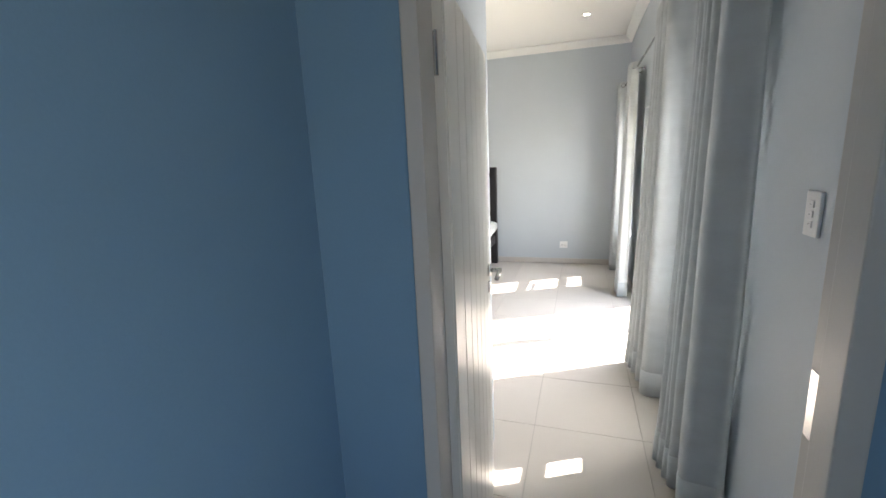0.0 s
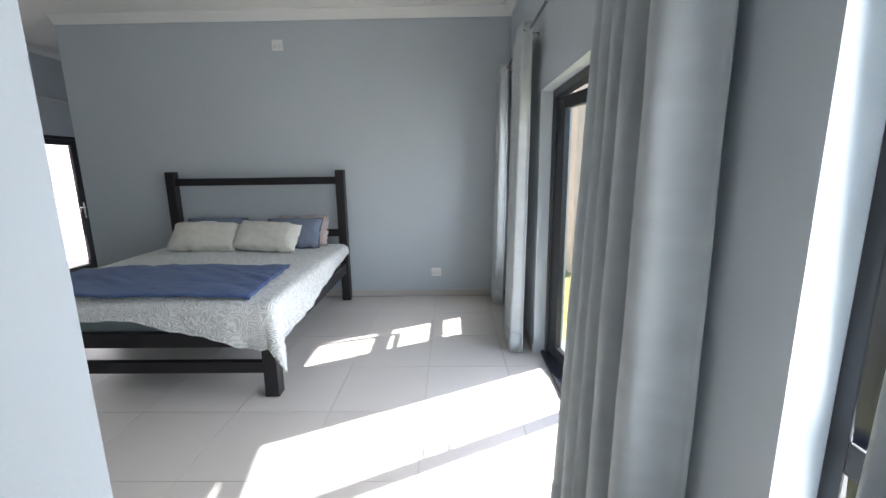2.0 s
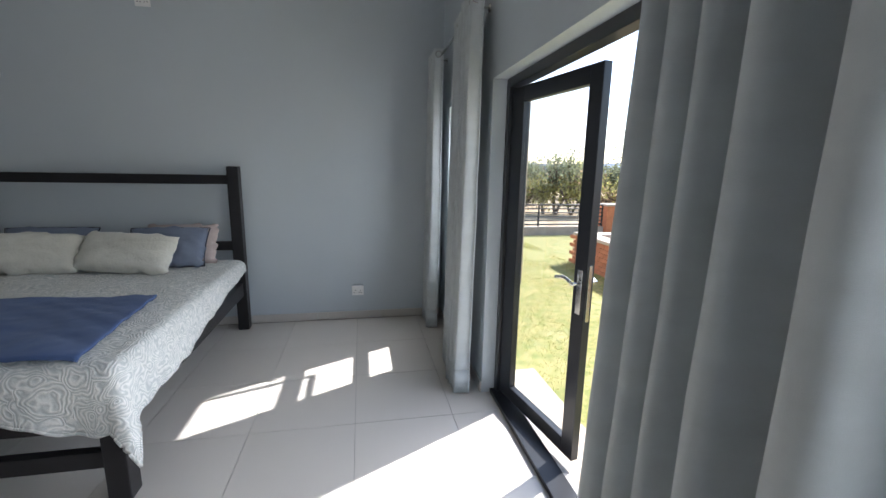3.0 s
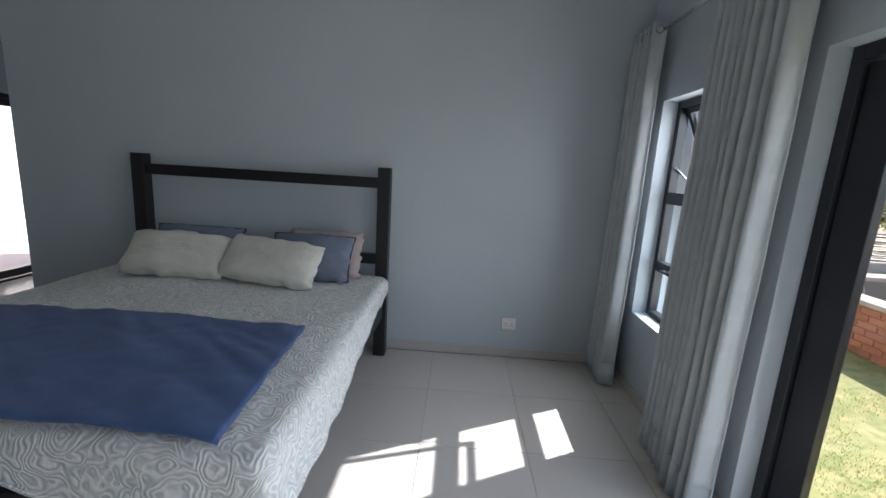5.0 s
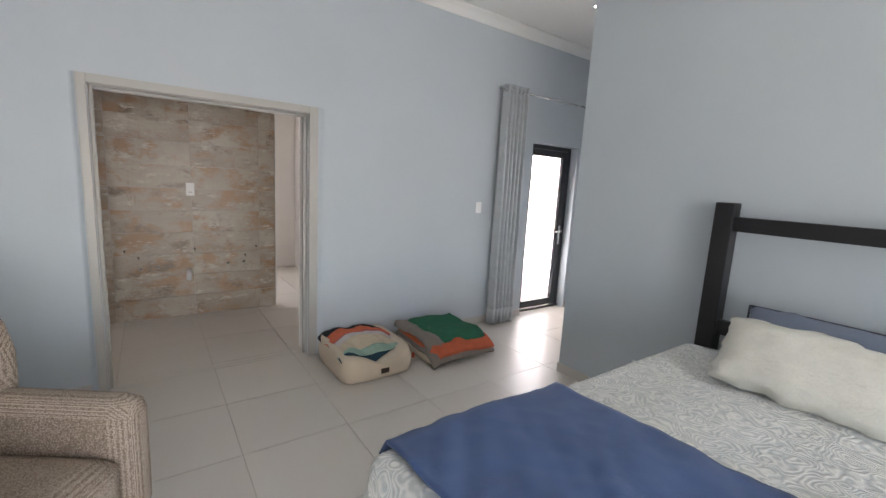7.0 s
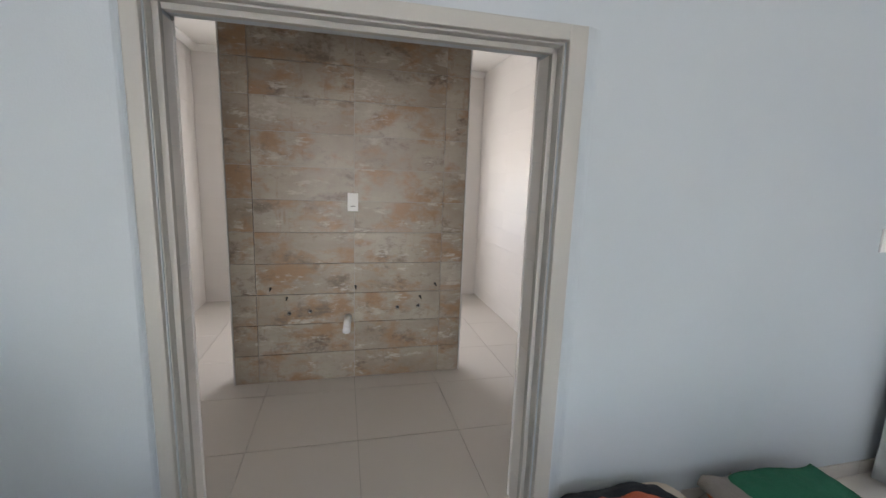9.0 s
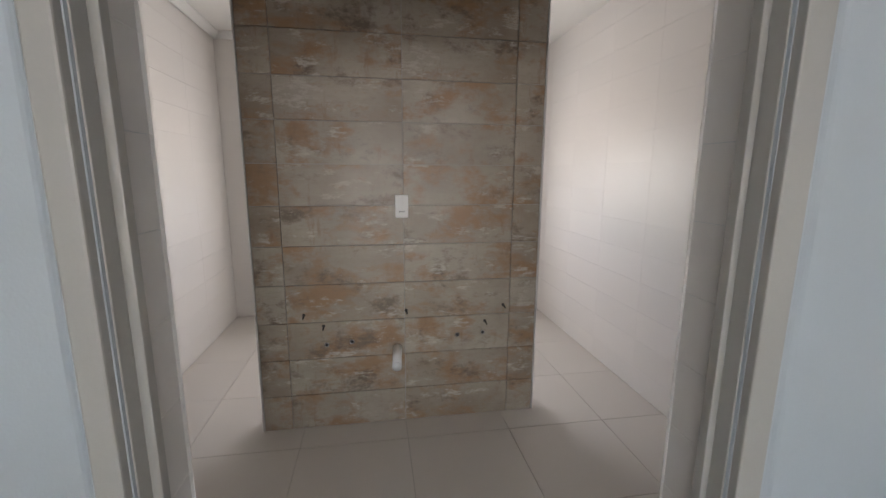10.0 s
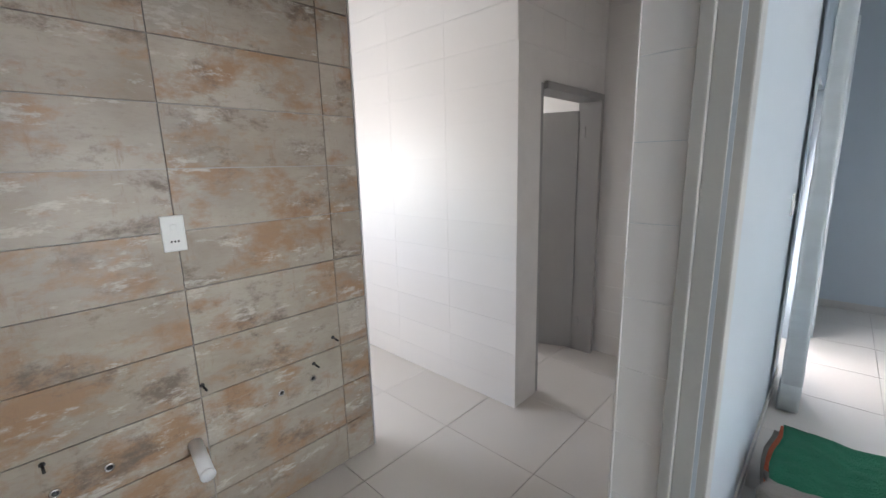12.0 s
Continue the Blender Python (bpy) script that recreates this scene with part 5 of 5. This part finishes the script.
drain_pipe()
for y, z, k in ((3.978, 0.518, 0), (4.121, 0.528, 0), (4.747, 0.536, 0), (4.905, 0.543, 0), (3.858, 0.703, 1), (3.964, 0.632, 1), (4.439, 0.705, 1), (5.03, 0.712, 1), (4.917, 0.615, 1)):
    if k == 0:
        h = holder("tap_point", (0, 0, 0), "capped water outlet set in the tile", "water outlet", "capped water outlets")
        part("ring", torus(bmesh.new(), 0.012, 0.004, pose(BX + 0.001, y, z, 0, 90, 0), 16, 6), CHROME, h, "", True)
        part("plug", rod(bmesh.new(), (BX - 0.004, y, z), (BX + 0.003, y, z), 0.010, 14), DARK_PLASTIC, h, "", True)
    else:
        h = holder("wall_bolt", (0, 0, 0), "dark fixing bolt sticking out of the tile", "bolt", "fixing bolts")
        part("plug", rod(bmesh.new(), (BX - 0.004, y, z), (BX + 0.002, y, z), 0.009, 12), DARK_PLASTIC, h, "", True)
        part("shank", rod(bmesh.new(), (BX, y, z), (BX + 0.045, y + 0.002, z - 0.006), 0.0045, 10), STEEL_DARK, h, "", True)

for y in (3.603, 5.24):
    bm = bmesh.new()
    s = -1 if y < 4 else 1
    a, c = sorted((y, y + s * 0.008))
    box(bm, -7.05, BX + 0.001, a, c, 0.001, 2.775, 0.001)
    structure("trim", bm, WHITE_PLASTIC, "white edge trim of the tiled wall")

# wash room window, hidden behind the free-standing wall
win3 = holder("window_3", (0, 0, 0), "bright wash room window behind the free-standing wall", "window", kind="structure")
for y0, y1, z0, z1 in ((4.0, 4.05, 1.10, 1.90), (4.95, 5.0, 1.10, 1.90), (4.05, 4.95, 1.85, 1.90), (4.05, 4.95, 1.10, 1.15), (4.48, 4.52, 1.15, 1.85)):
    bar("frame_bar", win3, -9.09, -9.03, y0 + 0.001, y1 - 0.001, z0 + 0.001, z1 - 0.001)

# ---- garden outside ----
GZ = -0.14
thing("ground", boxes((-400, 400, -400, 400, -0.9, -0.72)), VELD, "dry veld reaching to the horizon", "ground", kind="structure")
structure("lawn", boxes((1.12, 3.86, -8, 12.2, -0.75, GZ)), LAWN, "patchy dry green lawn")
structure("terrace_ground", boxes((3.86, 11.2, 9.7, 12.8, -0.75, GZ - 0.02)), LAWN, "dry lawn beyond the sunken yard")
structure("patio_step", boxes((1.122, 1.42, 3.2, 5.6, -0.75, -0.035)), PLASTER_OUT, "cement step outside the glass door")
structure("courtyard_ground", boxes((-9.9, -5.51, 7.31, 22, -0.75, -0.06)), PLASTER_PINK, "pale paved yard outside the back door")
structure("courtyard_wall", boxes((-9.8, -9.6, 7.33, 22, -0.06, 3.4)), PLASTER_PINK, "pale pink plastered yard wall")
# house front outside: column and overhang beside the small window
structure("column", boxes((2.08, 2.40, 8.35, 8.67, GZ, 3.3)), PLASTER_OUT, "beige plastered veranda column")


def grass():
    rnd = random.Random(5)
    vs, fs = [], []
    for _ in range(80000):
        x, y = rnd.uniform(1.45, 3.84), rnd.uniform(3.6, 11.8)
        d = noise.noise(Vector((x * 1.3, y * 1.3, 0)))
        if rnd.random() > 0.6 + 1.4 * d:
            continue
        hgt = rnd.uniform(0.006, 0.017) * (1.8 if x > 3.5 else 1)
        a = rnd.uniform(0, 6.28)
        dx, dy = 0.0025 * math.cos(a), 0.0025 * math.sin(a)
        k = len(vs)
        lx, ly = rnd.uniform(-0.008, 0.008), rnd.uniform(-0.008, 0.008)
        vs += [(x - dx, y - dy, GZ), (x + dx, y + dy, GZ), (x + lx, y + ly, GZ + hgt)]
        fs.append((k, k + 1, k + 2))
    me = bpy.data.meshes.new("grass")
    me.from_pydata(vs, [], fs)
    me.materials.append(leaf_mat("grass_blades", (0.34, 0.33, 0.09)))
    tagged(new("grass", me), "short dry green and yellow grass blades", "grass", kind="stuff")


grass()


def brick_wall(name, x0, x1, y0, y1, z0, z1, label, faces):
    """A rendered core with real bricks on the seen faces and a cement coping."""
    h = tagged(new(name, mesh_of(name, boxes((x0 + 0.012, x1 - 0.012, y0 + 0.012, y1 - 0.012, z0, z1)), MORTAR)), label, "wall", kind="structure")
    cop = bmesh.new()
    box(cop, x0 - 0.03, x1 + 0.03, y0 - 0.02, y1 + 0.02, z1, z1 + 0.055, 0.012)
    part("coping", cop, COPING, h, "rough pale cement coping")
    return h


yard = brick_wall("yard_wall", 3.86, 4.09, -6, 9.55, -0.75, 0.38, "low orange brick wall with cement coping", "x")
# bricks on the garden face: near ones singly, the far stretch joined
BL, BH = 0.222, 0.0735
brick_me = mesh_of("brick", boxes((0.0, 0.014, 0.004, BL - 0.008, 0.004, BH - 0.008)), BRICK)
rest = bmesh.new()
count = 0
for r in range(7):
    z = GZ + r * BH
    off = 0.5 * BL * (r % 2)
    y = 2.6 + off
    while y < 9.5:
        if 5.2 < y < 9.4 and count < 290:
            b = new("brick", brick_me)
            b.parent = yard
            b.location = (3.8585, y, z)
            count += 1
        elif y >= 9.4 or y < 5.2:
            box(rest, 3.8585, 3.8725, y + 0.004, y + BL - 0.004, z + 0.004, z + BH - 0.004)
        y += BL
rest_ob = part("brick_courses", rest, BRICK, yard, "orange clay brick courses")
tagged(rest_ob, kind="stuff")

structure("yard_end_wall", boxes((4.09, 7.25, 9.32, 9.55, -1.6, 0.36)), PLASTER_RAW, "weathered plastered end wall of the sunken yard")
structure("yard_end_coping", boxes((4.12, 7.25, 9.29, 9.58, 0.362, 0.415)), COPING, "rough pale cement coping")
structure("yard_far_wall", boxes((7.02, 7.25, -6, 9.32, -1.6, 0.36)), PLASTER_RAW, "weathered plastered far wall of the sunken yard")
structure("yard_far_coping", boxes((6.99, 7.28, -6, 9.29, 0.362, 0.415)), COPING, "rough pale cement coping")
structure("yard_inner_face", boxes((4.091, 4.10, -6, 9.318, -0.75, 0.36)), PLASTER_RAW, "weathered cement face of the yard wall")
hose = thing("hose_ring", torus(bmesh.new(), 0.10, 0.012, pose(5.1, 9.30, 0.20, 90, 0, 0), 24, 6), COPING, "pale hose loop hanging on the plastered wall", "hose", smooth=True)


def fence(x0, y0, x1, y1, zb, zt, gap_posts):
    h = holder("fence", (0, 0, 0), "dark steel fence of horizontal bars on a low wall", "fence", "boundary fences")
    a, b = Vector((x0, y0, 0)), Vector((x1, y1, 0))
    k = 6
    for i in range(k):
        z = zb + (zt - zb) * i / (k - 1)
        part("rail", rod(bmesh.new(), a + Vector((0, 0, z)), b + Vector((0, 0, z)), 0.016 if 0 < i < k - 1 else 0.022, 6), STEEL_DARK, h)
    for i in range(gap_posts + 1):
        p = a.lerp(b, i / gap_posts)
        part("post", rod(bmesh.new(), p + Vector((0, 0, zb - 0.05)), p + Vector((0, 0, zt + 0.02)), 0.025, 8), STEEL_DARK, h)
    d = (b - a).normalized()
    s = Vector((-d.y, d.x, 0)) * 0.11
    bm = bmesh.new()
    vs = [bm.verts.new(q) for q in (*(p + o + Vector((0, 0, z)) for z in (-0.75, zb - 0.06) for p, o in ((a, s), (b, s), (b, -s), (a, -s))),)]
    for f in ((0, 1, 2, 3), (4, 5, 6, 7), (0, 1, 5, 4), (1, 2, 6, 5), (2, 3, 7, 6), (3, 0, 4, 7)):
        bm.faces.new([vs[i] for i in f])
    part("base_wall", bm, COPING, h, "low pale plastered base wall")


def brick_pillar(x, y, z0, z1, w=0.44):
    h = holder("brick_pillar", (x, y, 0), "square orange brick fence pillar with cement cap", "pillar", "brick fence pillars")
    bm = bmesh.new()
    k = round((z1 - z0) / 0.085)
    for r in range(k):
        z = z0 + (z1 - z0) * r / k
        g = 0.006 * (r % 2)
        box(bm, -w / 2 + g, w / 2 - g, -w / 2 + g, w / 2 - g, z + 0.004, z + (z1 - z0) / k - 0.004)
    box(bm, -w / 2 + 0.012, w / 2 - 0.012, -w / 2 + 0.012, w / 2 - 0.012, z0, z1)
    part("shaft", bm, BRICK, h, "orange clay brick shaft")
    bm = bmesh.new()
    box(bm, -w / 2 - 0.02, w / 2 + 0.02, -w / 2 - 0.02, w / 2 + 0.02, z1, z1 + 0.05, 0.012)
    part("cap", bm, COPING, h, "pale cement cap")


brick_pillar(6.75, 13.0, -0.75, 0.60)
brick_pillar(10.6, 13.0, -0.75, 0.66)
brick_pillar(2.6, 13.0, -0.75, 0.60)
fence(6.98, 13.0, 10.36, 13.0, 0.10, 0.62, 2)
fence(2.84, 13.0, 6.52, 13.0, 0.10, 0.62, 2)
brick_pillar(13.6, 12.2, -0.75, 0.18)
brick_pillar(14.6, 9.4, -0.75, 0.10)
brick_pillar(15.6, 6.4, -0.75, 0.05)
fence(13.7, 11.95, 14.5, 9.65, -0.35, 0.10, 2)
fence(14.7, 9.15, 15.5, 6.65, -0.40, 0.05, 2)


def tree(x, y, hgt, spread, material, seed, leaves, bare=False):
    """A bushveld tree: forked trunk, tapering limbs, ragged crown of small leaf clumps."""
    rnd = random.Random(seed)
    bush = seed % 3 == 0
    h = holder("tree", (x, y, 0), "bare grey-brown thorn tree in dry veld" if bare else "bushy thorn tree with small dull leaves in dry veld", "tree", "veld trees")
    tv, tf = [], []
    tips = []

    def grow(p, d, r, length, level):
        pts, rad = [p], [r]
        for s in range(3):
            p = p + d * (length / 3)
            pts.append(p)
            rad.append(r * (1 - 0.3 * (s + 1) / 3))
            d = (d + Vector((rnd.uniform(-0.25, 0.25), rnd.uniform(-0.25, 0.25), rnd.uniform(-0.10, 0.16)))).normalized()
        a, f = tube_data(pts, rad, 5)
        o = len(tv)
        tv.extend(a)
        tf.extend(tuple(i + o for i in q) for q in f)
        if level == 0:
            tips.append(p)
            return
        for _ in range(3 if level > 1 else 4):
            e = (d + Vector((rnd.uniform(-1, 1), rnd.uniform(-1, 1), rnd.uniform(-0.15, 0.6)))).normalized()
            grow(p, e, r * 0.58, length * rnd.uniform(0.55, 0.8), level - 1)
            if level <= 2:
                tips.append(p)
    for _ in range(3 if bush else 2):
        grow(Vector((0, 0, -0.75)), Vector((rnd.uniform(-0.4, 0.4), rnd.uniform(-0.4, 0.4), 1)).normalized(), 0.022 * hgt, hgt * (0.16 if bush else 0.27), 3)
    me = bpy.data.meshes.new("trunk")
    me.from_pydata(tv, [], tf)
    me.materials.append(BARK)
    new("trunk", me).parent = h
    vs, fs = [], []
    for t in range(leaves):
        tip = rnd.choice(tips)
        g = rnd.gauss
        p = tip + Vector((g(0, spread * 0.17), g(0, spread * 0.17), g(0, spread * 0.12)))
        s = rnd.uniform(0.05, 0.12) * (hgt / 4)
        ax = Vector((g(0, 1), g(0, 1), g(0, 1))).normalized()
        up = ax.orthogonal().normalized() * s
        sd = ax.cross(up).normalized() * s * 0.6
        k = len(vs)
        vs += [p - sd, p + up * 0.6, p + sd, p - up * 0.6]
        fs.append((k, k + 1, k + 2, k + 3))
    me = bpy.data.meshes.new("crown")
    me.from_pydata([tuple(v) for v in vs], [], fs)
    me.materials.append(material)
    c = new("crown", me)
    c.parent = h
    return h


rt = random.Random(21)
spots = []
for i in range(64):
    az = radians(16 + 64 * (i + 0.5) / 64 + rt.uniform(-0.8, 0.8))
    dist = rt.choice((22, 26, 30, 36))
    spots.append((dist * math.sin(az), 3 + dist * math.cos(az), dist))
for i, (x, y, dist) in enumerate(spots):
    hgt = rt.uniform(0.14, 0.20) * dist * (0.6 if i % 3 == 0 else 1)
    bare = i % 4 == 1
    tree(x, y, hgt, hgt * 0.62, LEAVES[3] if bare else LEAVES[(i * 7) % 3], 100 + i, 500 if bare else 2200, bare)
# distant ridge
HILL = mat("distant_blue_hills", (0.16, 0.20, 0.26), 1.0, var=0.08, scale=0.01)
bm = bmesh.new()
prev = None
for i in range(80):
    a = radians(-20 + 150 * i / 79)
    R0 = 900
    z = 26 + 10 * math.sin(i * 0.21) + 7 * noise.noise(Vector((i * 0.17, 0, 0)))
    cur = (bm.verts.new((R0 * math.sin(a), R0 * math.cos(a), -2)), bm.verts.new(((R0 + 160) * math.sin(a), (R0 + 160) * math.cos(a), z)))
    if prev:
        bm.faces.new((prev[0], cur[0], cur[1], prev[1]))
    prev = cur
thing("backdrop", bm, HILL, "distant blue hills on the horizon", "hills", kind="structure")

# ---- tiles: floors and walls, piece by piece ----
TILE_MESH = {}


def tile_piece(name, material, sx, sy, sz, bev):
    key = (name, round(sx, 3), round(sy, 3), round(sz, 3))
    if key not in TILE_MESH:
        TILE_MESH[key] = mesh_of(name, box(bmesh.new(), 0, sx, 0, sy, 0, sz, 0), material)
    return TILE_MESH[key]


def lay_floor(parent, x0, x1, y0, y1, ox, oy, px, py, limit=None):
    gap = 0.0035
    i0, i1 = math.floor((x0 - ox) / px), math.ceil((x1 - ox) / px)
    j0, j1 = math.floor((y0 - oy) / py), math.ceil((y1 - oy) / py)
    for i in range(i0, i1):
        for j in range(j0, j1):
            a, b = max(x0, ox + i * px), min(x1, ox + (i + 1) * px)
            c, d = max(y0, oy + j * py), min(y1, oy + (j + 1) * py)
            if b - a < 0.02 or d - c < 0.02:
                continue
            if limit and not limit((a + b) / 2, (c + d) / 2):
                continue
            me = tile_piece("floor_tile", TILE, b - a - gap, d - c - gap, 0.0075, 0.0)
            t = new("floor_tile", me)
            t.parent = parent
            t.location = (a + gap / 2, c + gap / 2, -0.0075)


lay_floor(floor_room, -5.40, 0.97, 1.25, 9.72, 0.036, 4.435, 0.599, 0.60, lambda x, y: (y > 2.3 or x > -0.3) and (y < 7.1 or x < -3.7))
lay_floor(floor_room, -0.38, 1.0, -2.6, 1.25, 0.036, 4.435, 0.599, 0.60)
lay_floor(floor_wash, -8.97, -5.40, 2.81, 7.19, -6.66, 4.43, 0.60, 0.60)

# board-print tiles
ZR_ROWS = [0.0, 0.212, 0.434, 0.656, 0.878, 1.100, 1.322, 1.546, 1.770, 1.992, 2.215, 2.437, 2.660, 2.778]
for a, b in zip(ZR_ROWS, ZR_ROWS[1:]):
    for c, d in ((3.606, 3.765), (3.765, 4.430), (4.430, 5.070), (5.070, 5.237)):
        t = new("wall_tile", tile_piece("wall_tile", FEATURE, 0.012, d - c - 0.004, b - a - 0.004, 0))
        t.parent = feature
        t.location = (BX - 0.012, c + 0.002, a + 0.002)


def clad(parent_name, label, axis, face, u0, u1, z1, step, uo, sign, rise=0.2025, holes=(), name="white_tile"):
    """White tiles on a wall: axis 'x' runs along x on a wall of constant y, 'y' the other way. sign: the side that is seen."""
    h = holder(parent_name, (0, 0, 0), label, "wall tiles", kind="structure")
    k0, k1 = math.floor((u0 - uo) / step), math.ceil((u1 - uo) / step)
    g, t = 0.0014, 0.003
    for i in range(k0, k1):
        a, b = max(u0, uo + i * step), min(u1, uo + (i + 1) * step)
        if b - a < 0.012:
            continue
        z = -0.04
        while z < z1:
            c, d = max(0.002, z), min(z1, z + rise)
            z += rise
            if d - c < 0.01 or any(a < hb - 0.001 and b > ha + 0.001 and c < hd and d > hc for ha, hb, hc, hd in holes):
                continue
            if axis == "x":
                o = new(name, tile_piece(name, WHITE_TILE, b - a - g, t, d - c - g, 0))
                o.location = (a + g / 2, face if sign > 0 else face - t, c + g / 2)
                o.location.y = face - t if sign < 0 else face
            else:
                o = new(name, tile_piece(name, WHITE_TILE, t, b - a - g, d - c - g, 0))
                o.location = (face - t if sign < 0 else face, a + g / 2, c + g / 2)
            o.parent = h


clad("wall_tiles_right", "white glazed tiles on the wash room partition", "x", 6.05, -8.96, -6.452, 2.775, 0.55, -7.002, -1)
clad("wall_tiles_end", "white glazed tiles round the toilet door", "y", -6.46, 6.042, 7.18, 2.775, 0.26, 6.042, 1, holes=((6.30, 7.145, 0, 2.0),))
clad("wall_tiles_left", "white glazed tiles on the wash room wall", "x", 2.81, -8.96, -5.43, 2.775, 0.55, -7.70, 1)
clad("wall_tiles_back", "white glazed tiles on the wash room back wall", "y", -8.97, 2.822, 6.03, 2.775, 0.55, 2.822, 1, holes=((4.0, 5.0, 1.10, 1.90),))
clad("wall_tiles_north", "white glazed tiles on the wash room end wall", "x", 7.19, -6.44, -5.43, 2.775, 0.55, -6.44, -1)
clad("wall_tiles_entry", "white glazed tiles beside the wash room opening", "y", -5.50, 5.118, 7.17, 2.775, 0.55, 5.118, -1)
clad("wall_tiles_entry_2", "white glazed tiles beside the wash room opening", "y", -5.50, 2.83, 3.812, 2.775, 0.55, 3.812, -1)
clad("wall_tiles_jamb", "white glazed tiles lining the opening", "x", 5.13, -5.51, -5.377, 1.99, 0.2, -5.51, -1)
clad("wall_tiles_jamb_2", "white glazed tiles lining the opening", "x", 3.80, -5.51, -5.377, 1.99, 0.2, -5.51, 1)
